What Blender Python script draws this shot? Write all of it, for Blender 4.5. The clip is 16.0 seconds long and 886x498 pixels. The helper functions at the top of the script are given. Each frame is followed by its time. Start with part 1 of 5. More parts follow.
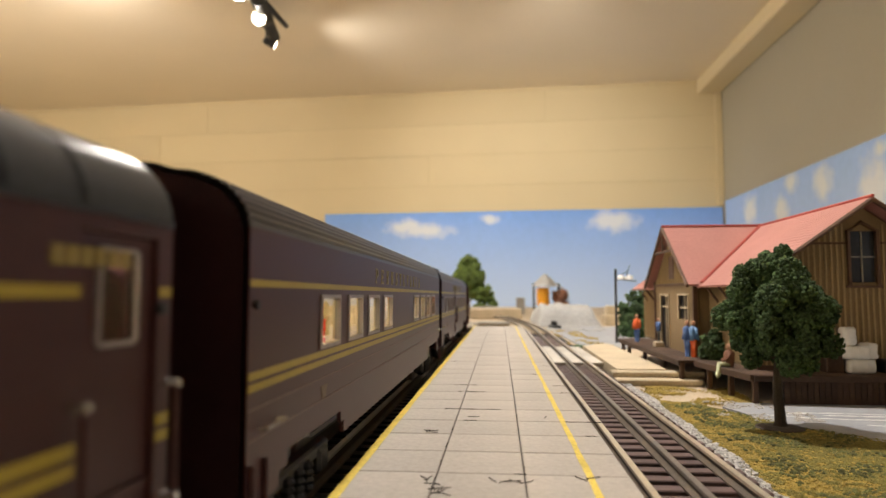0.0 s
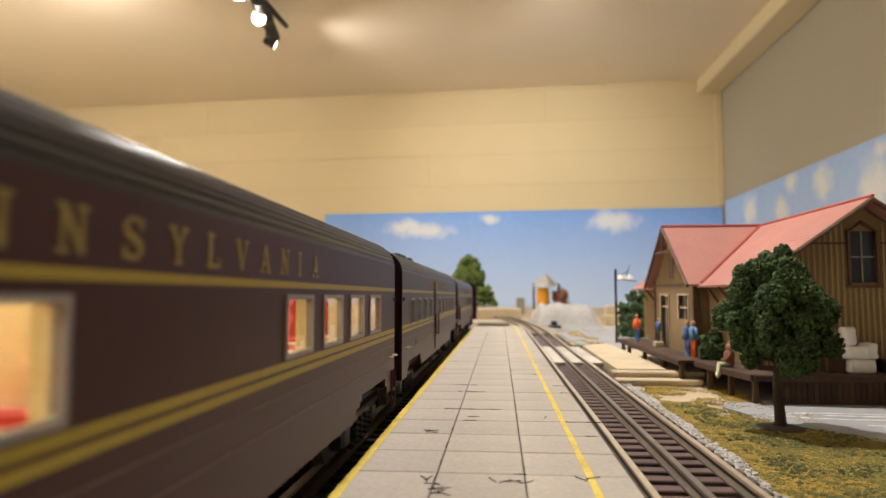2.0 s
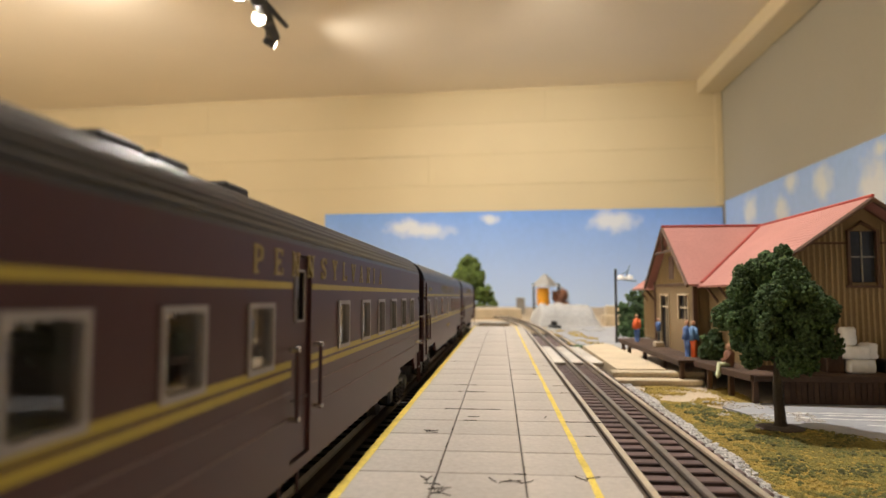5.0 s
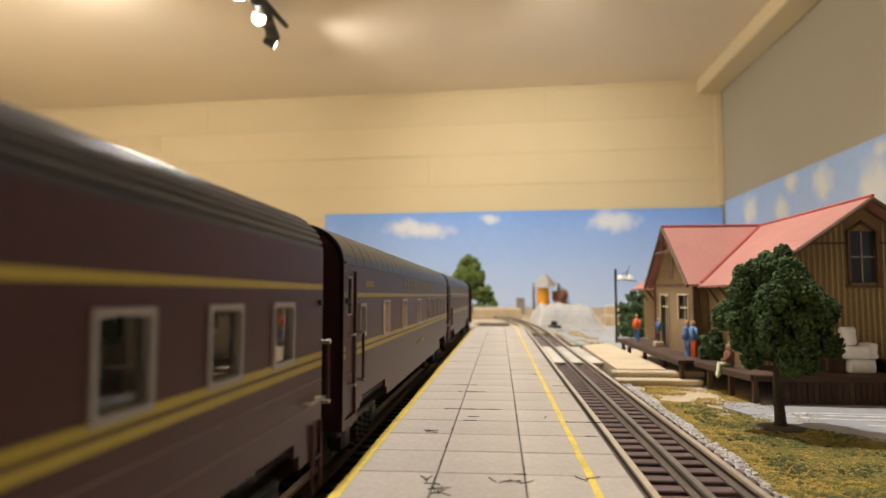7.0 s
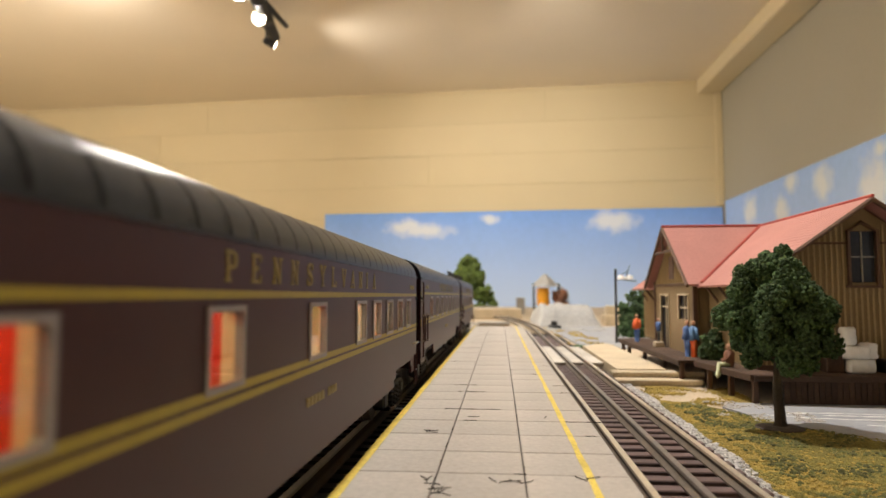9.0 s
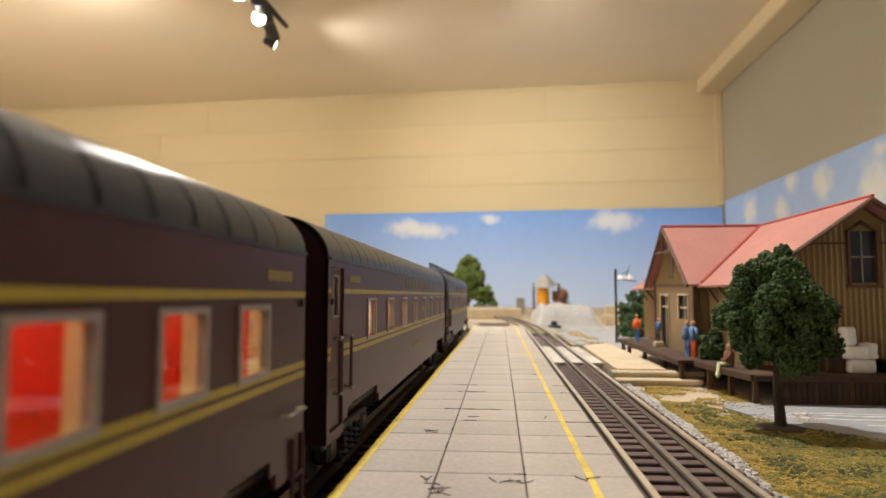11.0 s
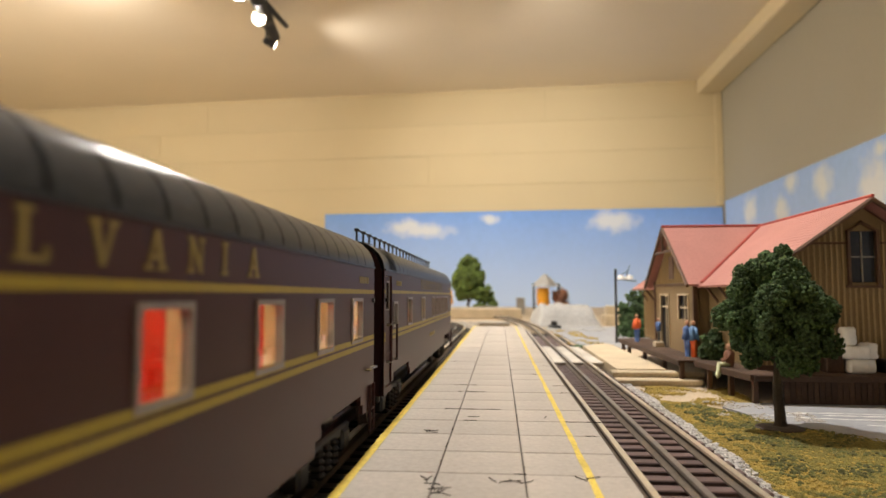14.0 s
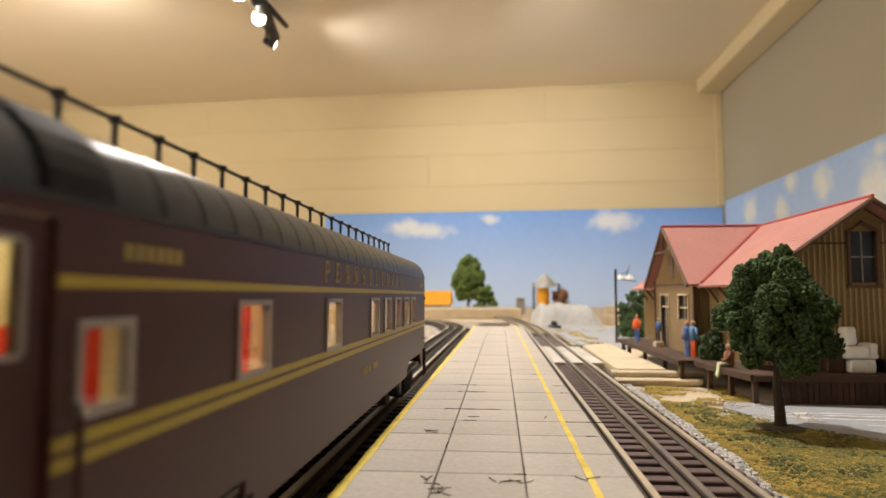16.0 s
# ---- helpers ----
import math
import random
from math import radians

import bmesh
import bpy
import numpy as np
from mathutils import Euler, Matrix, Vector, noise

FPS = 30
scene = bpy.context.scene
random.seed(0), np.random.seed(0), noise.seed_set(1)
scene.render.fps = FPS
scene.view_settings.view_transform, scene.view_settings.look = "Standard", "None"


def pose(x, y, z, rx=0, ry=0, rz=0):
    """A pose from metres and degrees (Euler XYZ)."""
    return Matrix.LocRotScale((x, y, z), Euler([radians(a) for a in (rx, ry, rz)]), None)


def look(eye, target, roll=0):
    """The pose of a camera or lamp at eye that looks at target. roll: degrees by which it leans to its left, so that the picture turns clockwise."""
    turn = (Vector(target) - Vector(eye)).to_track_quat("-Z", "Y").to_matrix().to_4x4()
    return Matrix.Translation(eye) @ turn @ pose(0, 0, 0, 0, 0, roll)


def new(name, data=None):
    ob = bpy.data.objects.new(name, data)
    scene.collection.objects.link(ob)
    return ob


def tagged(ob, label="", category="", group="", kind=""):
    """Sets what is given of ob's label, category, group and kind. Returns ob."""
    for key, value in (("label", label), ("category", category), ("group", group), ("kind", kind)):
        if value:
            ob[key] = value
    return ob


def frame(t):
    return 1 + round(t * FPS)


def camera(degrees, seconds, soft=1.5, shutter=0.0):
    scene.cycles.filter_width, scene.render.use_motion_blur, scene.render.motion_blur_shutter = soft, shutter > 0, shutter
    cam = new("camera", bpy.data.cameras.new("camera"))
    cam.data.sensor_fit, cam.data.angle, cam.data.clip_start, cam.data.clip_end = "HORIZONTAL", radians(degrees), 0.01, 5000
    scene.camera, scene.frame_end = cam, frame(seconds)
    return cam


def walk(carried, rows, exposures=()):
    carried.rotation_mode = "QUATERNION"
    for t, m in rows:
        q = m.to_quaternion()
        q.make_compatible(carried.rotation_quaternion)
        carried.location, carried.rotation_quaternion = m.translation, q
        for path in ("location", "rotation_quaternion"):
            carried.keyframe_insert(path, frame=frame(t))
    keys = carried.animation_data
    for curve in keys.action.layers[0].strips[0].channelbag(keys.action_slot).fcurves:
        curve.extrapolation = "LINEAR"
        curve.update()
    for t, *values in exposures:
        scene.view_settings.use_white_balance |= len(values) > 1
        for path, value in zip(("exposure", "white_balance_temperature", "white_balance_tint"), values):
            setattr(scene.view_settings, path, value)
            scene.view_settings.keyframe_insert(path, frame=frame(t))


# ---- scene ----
cam = camera(69, 16.0, soft=1.5, shutter=0.3)
EYE = (0.0, 0.0, 0.072)
AIM = (-0.08774, 0.99356, 0.14370)
walk(cam, [(0, look(EYE, AIM)), (16, look(EYE, AIM))], [(0, 0.0), (16, 0.0)])
cam.data.dof.use_dof = True
cam.data.dof.focus_distance = 0.30
cam.data.dof.aperture_fstop = 15

# ---- light ----
world = bpy.data.worlds.new("room_air")
scene.world = world
world.use_nodes = True
world.node_tree.nodes["Background"].inputs[0].default_value = (1.0, 0.86, 0.66, 1)
world.node_tree.nodes["Background"].inputs[1].default_value = 0.2
CEIL = 1.415
BULB = (1.0, 0.93, 0.86)


def spot_lamp(eye, target, watts, degrees=75, radius=0.03, blend=0.8):
    data = bpy.data.lights.new("spot_light", "SPOT")
    data.energy, data.color, data.spot_size, data.spot_blend, data.shadow_soft_size = watts, BULB, radians(degrees), blend, radius
    ob = new("spot_light", data)
    ob.matrix_world = look(eye, target)
    return ob


# track heads: where each hangs, where it points, its power and width
HEADS = [
    ((-1.065, 2.67, 1.29), (-1.25, 1.2, 0.75), 22, 110),
    ((-1.05, 2.98, 1.27), (0.2, 3.6, 0.75), 22, 120),
    ((-1.055, 2.44, 1.29), (-0.9, 1.1, 0.6), 26, 110),
    ((-1.75, 2.30, 1.30), (-2.2, 4.3, 0.9), 24, 130),
    ((0.25, 2.30, 1.30), (0.30, 4.05, 0.48), 68, 90),
    ((-0.13, 0.72, 1.30), (0.07, 0.62, 0.0), 84, 114),
    ((-0.18, 1.75, 1.30), (0.10, 2.0, 0.0), 58, 120),
]
for eye, target, watts, degrees in HEADS:
    spot_lamp(eye, target, watts, degrees, blend=1.0)
# unseen globe lamps added in the rest of the room to brighten ceiling and walls
FILL_GLOBES = [((-2.4, -0.9, 0.95), 18), ((-2.9, 1.3, 0.95), 92)]
for place, watts in FILL_GLOBES:
    data = bpy.data.lights.new("fill_globe_light", "POINT")
    data.energy, data.color, data.shadow_soft_size = watts, BULB, 0.22
    new("fill_globe_light", data).location = place


# ---- materials ----
def mat(name, base, rough=0.6, metal=0.0, vary=0.12, grain=300.0, stain=40.0, bump=0.15, depth=0.0004, glow=None, power=0.0, island=0.0, spec=0.5):
    m = bpy.data.materials.new(name)
    m.use_nodes = True
    nt = m.node_tree
    p = nt.nodes["Principled BSDF"]
    p.inputs["Roughness"].default_value, p.inputs["Metallic"].default_value = rough, metal
    p.inputs["Specular IOR Level"].default_value = spec
    co = nt.nodes.new("ShaderNodeTexCoord")
    out = None
    for scale, amount in ((grain, vary), (stain, vary)):
        n = nt.nodes.new("ShaderNodeTexNoise")
        n.inputs["Scale"].default_value, n.inputs["Detail"].default_value = scale, 4
        nt.links.new(co.outputs["Object"], n.inputs["Vector"])
        mr = nt.nodes.new("ShaderNodeMapRange")
        mr.inputs["From Min"].default_value, mr.inputs["From Max"].default_value = 0.25, 0.75
        mr.inputs["To Min"].default_value, mr.inputs["To Max"].default_value = 1 - amount, 1 + amount
        nt.links.new(n.outputs["Fac"], mr.inputs["Value"])
        if out is None:
            first, out = n, mr.outputs["Result"]
        else:
            mu = nt.nodes.new("ShaderNodeMath")
            mu.operation = "MULTIPLY"
            nt.links.new(out, mu.inputs[0])
            nt.links.new(mr.outputs["Result"], mu.inputs[1])
            out = mu.outputs[0]
    if island:
        oi = nt.nodes.new("ShaderNodeNewGeometry" if island < 0 else "ShaderNodeObjectInfo")
        mr = nt.nodes.new("ShaderNodeMapRange")
        mr.inputs["To Min"].default_value, mr.inputs["To Max"].default_value = 1 - abs(island), 1 + abs(island)
        nt.links.new(oi.outputs["Random Per Island" if island < 0 else "Random"], mr.inputs["Value"])
        mu = nt.nodes.new("ShaderNodeMath")
        mu.operation = "MULTIPLY"
        nt.links.new(out, mu.inputs[0])
        nt.links.new(mr.outputs["Result"], mu.inputs[1])
        out = mu.outputs[0]
    vm = nt.nodes.new("ShaderNodeVectorMath")
    vm.operation = "SCALE"
    vm.inputs[0].default_value = base
    nt.links.new(out, vm.inputs["Scale"])
    nt.links.new(vm.outputs[0], p.inputs["Base Color"])
    if bump:
        b = nt.nodes.new("ShaderNodeBump")
        b.inputs["Strength"].default_value, b.inputs["Distance"].default_value = bump, depth
        nt.links.new(first.outputs["Fac"], b.inputs["Height"])
        nt.links.new(b.outputs[0], p.inputs["Normal"])
    if glow:
        p.inputs["Emission Color"].default_value = (*glow, 1)
        p.inputs["Emission Strength"].default_value = power
    return m


def glass_mat(name):
    m = bpy.data.materials.new(name)
    m.use_nodes = True
    p = m.node_tree.nodes["Principled BSDF"]
    p.inputs["Base Color"].default_value = (1, 1, 1, 1)
    p.inputs["Roughness"].default_value, p.inputs["IOR"].default_value = 0.0, 1.35
    p.inputs["Transmission Weight"].default_value = 1.0
    return m


def sky_mat(name, clouds, axis, base=(0.185, 0.37, 0.82)):
    """Painted blue sky, paler towards the horizon, with brushed white clouds at the given places (along, up, half width, half height)."""
    m = mat(name, base, 0.75, vary=0.05, grain=30, stain=2.5, bump=0.08)
    nt = m.node_tree
    p = nt.nodes["Principled BSDF"]
    blue = p.inputs["Base Color"].links[0].from_socket
    co = nt.nodes.new("ShaderNodeTexCoord")
    sep = nt.nodes.new("ShaderNodeSeparateXYZ")
    nt.links.new(co.outputs["Object"], sep.inputs[0])
    pale = nt.nodes.new("ShaderNodeMapRange")
    pale.inputs["From Min"].default_value, pale.inputs["From Max"].default_value = 0.62, 0.05
    nt.links.new(sep.outputs["Z"], pale.inputs["Value"])
    mx = nt.nodes.new("ShaderNodeMix")
    mx.data_type = "RGBA"
    nt.links.new(pale.outputs[0], mx.inputs["Factor"])
    nt.links.new(blue, mx.inputs["A"])
    mx.inputs["B"].default_value = (0.50, 0.64, 0.89, 1)
    noi = nt.nodes.new("ShaderNodeTexNoise")
    noi.inputs["Scale"].default_value, noi.inputs["Detail"].default_value = 14, 5
    nt.links.new(co.outputs["Object"], noi.inputs["Vector"])
    near = None
    for along, up, rw, rh in clouds:
        comb = nt.nodes.new("ShaderNodeCombineXYZ")
        for k, (src, c, r) in enumerate(((sep.outputs[axis], along, rw), (sep.outputs["Z"], up, rh))):
            a = nt.nodes.new("ShaderNodeMath")
            a.operation = "SUBTRACT"
            nt.links.new(src, a.inputs[0])
            a.inputs[1].default_value = c
            d = nt.nodes.new("ShaderNodeMath")
            d.operation = "DIVIDE"
            nt.links.new(a.outputs[0], d.inputs[0])
            d.inputs[1].default_value = r
            nt.links.new(d.outputs[0], comb.inputs[k])
        ln = nt.nodes.new("ShaderNodeVectorMath")
        ln.operation = "LENGTH"
        nt.links.new(comb.outputs[0], ln.inputs[0])
        if near is None:
            near = ln.outputs["Value"]
        else:
            mi = nt.nodes.new("ShaderNodeMath")
            mi.operation = "MINIMUM"
            nt.links.new(near, mi.inputs[0])
            nt.links.new(ln.outputs["Value"], mi.inputs[1])
            near = mi.outputs[0]
    ad = nt.nodes.new("ShaderNodeMath")
    ad.operation = "MULTIPLY_ADD"
    nt.links.new(noi.outputs["Fac"], ad.inputs[0])
    ad.inputs[1].default_value = -1.3
    nt.links.new(near, ad.inputs[2])
    fall = nt.nodes.new("ShaderNodeMapRange")
    fall.inputs["From Min"].default_value, fall.inputs["From Max"].default_value = 0.42, -0.30
    nt.links.new(ad.outputs[0], fall.inputs["Value"])
    fall.inputs["To Max"].default_value = 0.8
    m2 = nt.nodes.new("ShaderNodeMix")
    m2.data_type = "RGBA"
    nt.links.new(fall.outputs[0], m2.inputs["Factor"])
    nt.links.new(mx.outputs["Result"], m2.inputs["A"])
    m2.inputs["B"].default_value = (0.78, 0.8, 0.8, 1)
    nt.links.new(m2.outputs["Result"], p.inputs["Base Color"])
    return m


M = dict(
    maroon=mat("maroon_paint", (0.064, 0.0225, 0.0205), 0.40, vary=0.07, grain=900, stain=25, bump=0.04, depth=0.0001, spec=0.27),
    rib_roof=mat("dark_roof_paint", (0.040, 0.037, 0.038), 0.36, vary=0.10, grain=700, stain=40, bump=0.05, depth=0.0001, spec=0.35),
    roof=mat("grey_roof_paint", (0.060, 0.063, 0.068), 0.32, vary=0.12, grain=700, stain=40, bump=0.05, depth=0.0001, spec=0.09),
    # darker maroon: the shade between the cars is put into the colour
    dark_end=mat("shaded_maroon", (0.026, 0.008, 0.009), 0.7, vary=0.08, spec=0.15),
    gold=mat("gold_paint", (0.44, 0.325, 0.025), 0.45, vary=0.06),
    gold_dull=mat("worn_gold_paint", (0.33, 0.245, 0.055), 0.5, vary=0.1),
    emblem=mat("faded_emblem", (0.17, 0.11, 0.055), 0.55, vary=0.2, grain=1500),
    pinline=mat("brown_line", (0.20, 0.12, 0.10), 0.5, vary=0.05),
    silver=mat("silver_paint", (0.36, 0.325, 0.30), 0.42, 0.15, vary=0.05),
    steel=mat("bright_steel", (0.7, 0.68, 0.64), 0.25, 0.9, vary=0.05),
    black=mat("black_plastic", (0.018, 0.017, 0.017), 0.5, vary=0.2),
    seam=mat("dark_panel_seam", (0.02, 0.019, 0.019), 0.9, vary=0.1, bump=0.0, spec=0.08),
    rubber=mat("black_rubber", (0.007, 0.007, 0.008), 0.8, vary=0.1, spec=0.12),
    lining=mat("cream_lining", (0.80, 0.68, 0.38), 0.6, vary=0.06),
    red=mat("red_plastic", (0.72, 0.04, 0.018), 0.45, vary=0.08),
    tan_floor=mat("red_carpet", (0.42, 0.08, 0.05), 0.8, vary=0.1),
    lamp=mat("car_lamp", (0.9, 0.85, 0.7), 0.4, bump=0, glow=(1.0, 0.84, 0.52), power=13.5),
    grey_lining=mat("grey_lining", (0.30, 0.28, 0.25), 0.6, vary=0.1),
    glass=glass_mat("window_glass"),
    concrete=mat("platform_concrete", (0.41, 0.372, 0.325), 0.8, vary=0.11, grain=500, stain=38, bump=0.25, depth=0.0003, island=0.05),
    joint=mat("dark_joint", (0.05, 0.042, 0.035), 0.9),
    yellow=mat("yellow_line_paint", (0.64, 0.49, 0.07), 0.65, vary=0.22, grain=600, stain=90),
    rail=mat("nickel_rail", (0.70, 0.62, 0.49), 0.28, 0.5, vary=0.15, grain=900, stain=60),
    # weathered brown, with the shade under the rail head put into the colour
    rail_side=mat("weathered_shaded_rail_side", (0.085, 0.062, 0.042), 0.6, 0.2, vary=0.25, grain=900, stain=80),
    centre_rail=mat("blackened_rail", (0.26, 0.24, 0.215), 0.4, 0.6, vary=0.2),
    tie=mat("brown_plastic_tie", (0.105, 0.066, 0.062), 0.55, vary=0.15, island=0.2),
    ballast=mat("grey_ballast", (0.44, 0.43, 0.42), 0.9, vary=0.25, grain=900, island=-0.45),
    trackbed=mat("dark_trackbed", (0.012, 0.010, 0.009), 0.95, vary=0.3, grain=700),
    # near black: the shade between train and platform is put into the colour
    black_bed=mat("shaded_roadbed", (0.012, 0.011, 0.011), 0.9, vary=0.3, grain=700),
    earth=mat("layout_earth", (0.50, 0.41, 0.29), 0.95, vary=0.2, grain=500, stain=14, bump=0.5, depth=0.001),
    turf=mat("mustard_turf", (0.34, 0.25, 0.055), 0.95, vary=0.22, grain=900, stain=26, bump=0.6, depth=0.001, island=-0.22),
    turf_green=mat("olive_turf", (0.20, 0.175, 0.045), 0.95, vary=0.25, grain=900, stain=26, island=-0.25),
    turf_dark=mat("dark_olive_turf", (0.10, 0.105, 0.032), 0.95, vary=0.3, grain=900, stain=30, island=-0.4),
    road=mat("grey_roadway", (0.30, 0.31, 0.33), 0.75, vary=0.12, grain=500, stain=25),
    plaster=mat("white_plaster", (0.40, 0.40, 0.39), 0.9, vary=0.12, grain=200, stain=20, bump=0.5, depth=0.004),
    whitewood=mat("greyed_board", (0.50, 0.47, 0.42), 0.8, vary=0.15, grain=400, stain=30, island=0.1),
    timber=mat("pale_timber", (0.54, 0.45, 0.31), 0.75, vary=0.15, grain=400, stain=30, island=0.12),
    deck=mat("brown_deck", (0.064, 0.034, 0.019), 0.85, vary=0.2, grain=500, stain=40, island=0.25),
    wall_tan=mat("tan_board", (0.21, 0.145, 0.07), 0.7, vary=0.08, grain=500, stain=30),
    batten=mat("tan_batten", (0.36, 0.265, 0.135), 0.7, vary=0.08, grain=500, island=0.08),
    trim=mat("dark_brown_trim", (0.10, 0.052, 0.03), 0.65, vary=0.15),
    shingle=mat("red_shingle", (0.40, 0.180, 0.155), 0.75, vary=0.08, grain=500, stain=25, island=0.08),
    cap=mat("red_ridge", (0.38, 0.06, 0.045), 0.6, vary=0.08),
    trunk=mat("grey_brown_bark", (0.062, 0.047, 0.036), 0.9, vary=0.3, grain=400, bump=0.6, depth=0.001),
    leaf=mat("foam_leaf", (0.050, 0.090, 0.032), 0.95, vary=0.3, grain=900, stain=60, bump=0.3, depth=0.001, island=-0.4),
    leaf_far=mat("olive_leaf", (0.095, 0.14, 0.030), 0.95, vary=0.3, grain=100, stain=20, island=-0.4),
    block=mat("cream_block_paint", (0.60, 0.50, 0.30), 0.62, vary=0.025, grain=120, stain=3, bump=0.15, depth=0.002, island=0.015),
    mortar=mat("cream_joint", (0.50, 0.41, 0.24), 0.8, vary=0.04, grain=60),
    ceiling=mat("cream_ceiling_paint", (0.80, 0.71, 0.56), 0.7, vary=0.02, grain=90, stain=2, bump=0.05),
    beam=mat("cream_beam_paint", (0.70, 0.60, 0.40), 0.7, vary=0.02, grain=90, stain=2, bump=0.05),
    grey_wall=mat("grey_wall_paint", (0.38, 0.36, 0.29), 0.75, vary=0.025, grain=90, stain=2, bump=0.05),
    floor=mat("grey_floor", (0.2, 0.19, 0.18), 0.8, vary=0.08, grain=20, stain=2),
    bulb=mat("bulb_glow", (1, 0.95, 0.85), 0.3, bump=0, glow=(1.0, 0.86, 0.62), power=14.0),
    globe=mat("globe_glow", (1, 0.95, 0.85), 0.3, bump=0, glow=(1.0, 0.86, 0.62), power=4.0),
    orange=mat("orange_paint", (0.85, 0.38, 0.02), 0.5, vary=0.08, grain=60),
    rust=mat("rust_brown", (0.22, 0.10, 0.06), 0.8, vary=0.3, grain=60),
    galvan=mat("galvanised", (0.52, 0.53, 0.53), 0.45, 0.4, vary=0.1, grain=60),
    white=mat("white_plastic", (0.80, 0.79, 0.77), 0.6, vary=0.06),
    blue=mat("blue_figure_paint", (0.06, 0.13, 0.34), 0.6, vary=0.1),
    blue2=mat("light_blue_figure_paint", (0.12, 0.25, 0.5), 0.6, vary=0.1),
    orange_fig=mat("orange_figure_paint", (0.75, 0.14, 0.03), 0.6, vary=0.1),
    green_fig=mat("pale_green_figure_paint", (0.42, 0.45, 0.28), 0.6, vary=0.1),
    skin=mat("flesh_figure_paint", (0.5, 0.28, 0.18), 0.6, vary=0.08),
    dark_glass=mat("dark_pane", (0.03, 0.03, 0.035), 0.15, vary=0.2),
)


# ---- mesh helpers ----
def part(name, bm, material, parent=None, label="", smooth=False):
    me = bpy.data.meshes.new(name)
    bmesh.ops.recalc_face_normals(bm, faces=bm.faces)
    bm.to_mesh(me)
    bm.free()
    for mm in (material if isinstance(material, (list, tuple)) else [material]):
        me.materials.append(M[mm])
    if smooth:
        for p in me.polygons:
            p.use_smooth = True
    ob = new(name, me)
    if parent:
        ob.parent = parent
    if label:
        tagged(ob, label)
    return ob


def box(bm, x0, x1, y0, y1, z0, z1, bevel=0.0, m=None, mi=0):
    vs = [bm.verts.new((x, y, z)) for z in (z0, z1) for y in (y0, y1) for x in (x0, x1)]
    if m is not None:
        for v in vs:
            v.co = m @ v.co
    fs = [bm.faces.new([vs[i] for i in q]) for q in ((0, 2, 3, 1), (4, 5, 7, 6), (0, 1, 5, 4), (2, 6, 7, 3), (0, 4, 6, 2), (1, 3, 7, 5))]
    for f in fs:
        f.material_index = mi
    if bevel:
        bmesh.ops.bevel(bm, geom=list({e for f in fs for e in f.edges}), offset=bevel, segments=1, affect="EDGES", profile=0.5)
    return bm


def tube(bm, pts, r, seg=8, taper=None, cap=True):
    pts = [Vector(p) for p in pts]
    rings = []
    for i, p in enumerate(pts):
        d = (pts[min(i + 1, len(pts) - 1)] - pts[max(i - 1, 0)]).normalized()
        a = d.orthogonal().normalized()
        b = d.cross(a)
        rr = taper[i] if taper else r
        rings.append([bm.verts.new(p + rr * (math.cos(2 * math.pi * k / seg) * a + math.sin(2 * math.pi * k / seg) * b)) for k in range(seg)])
    for q, s in zip(rings, rings[1:]):
        # match ring starts so that bends do not twist
        off = min(range(seg), key=lambda o: (q[0].co - s[o].co).length)
        for k in range(seg):
            bm.faces.new((q[k], q[(k + 1) % seg], s[(k + 1 + off) % seg], s[(k + off) % seg]))
    if cap:
        bm.faces.new(rings[0])
        bm.faces.new(rings[-1])
    return bm


def disc(bm, c, axis, r, h, seg=20, r2=None):
    c, a = Vector(c), Vector(axis)
    return tube(bm, [c - a * h / 2, c + a * h / 2], r, seg, taper=[r, r if r2 is None else r2])


def blob(bm, c, r, rnd, sub=1, rough=0.25):
    g = bmesh.ops.create_icosphere(bm, subdivisions=sub, radius=1)
    s = [r * (0.8 + 0.4 * rnd.random()) for _ in range(3)]
    for v in g["verts"]:
        k = 1 + rough * (rnd.random() - 0.5) * 2
        v.co = Vector((v.co.x * s[0] * k + c[0], v.co.y * s[1] * k + c[1], v.co.z * s[2] * k + c[2]))


def pierced(bm, us, vs, solid, at, thick, mi_out=0, mi_in=0):
    """A wall over the grid us x vs with a cell solid where solid(u, v) says so. at(u, v, d) is the point at depth d."""
    n, k = len(us) - 1, len(vs) - 1
    ok = {(i, j): solid((us[i] + us[i + 1]) / 2, (vs[j] + vs[j + 1]) / 2) for i in range(n) for j in range(k)}
    made = {}

    def vert(i, j, d):
        if (i, j, d) not in made:
            made[i, j, d] = bm.verts.new(at(us[i], vs[j], thick * d))
        return made[i, j, d]

    for (i, j), full in ok.items():
        if not full:
            continue
        bm.faces.new([vert(a, b, 0) for a, b in ((i, j), (i + 1, j), (i + 1, j + 1), (i, j + 1))]).material_index = mi_out
        bm.faces.new([vert(a, b, 1) for a, b in ((i, j), (i, j + 1), (i + 1, j + 1), (i + 1, j))]).material_index = mi_in
        for (di, dj), (a, b) in {(-1, 0): ((i, j), (i, j + 1)), (1, 0): ((i + 1, j), (i + 1, j + 1)), (0, -1): ((i, j), (i + 1, j)), (0, 1): ((i, j + 1), (i + 1, j + 1))}.items():
            if not ok.get((i + di, j + dj), False):
                bm.faces.new((vert(*a, 0), vert(*b, 0), vert(*b, 1), vert(*a, 1))).material_index = mi_out
    return bm


def empty(name, m, label, category, group=""):
    ob = new(name)
    ob.matrix_world = m
    return tagged(ob, label, category, group)


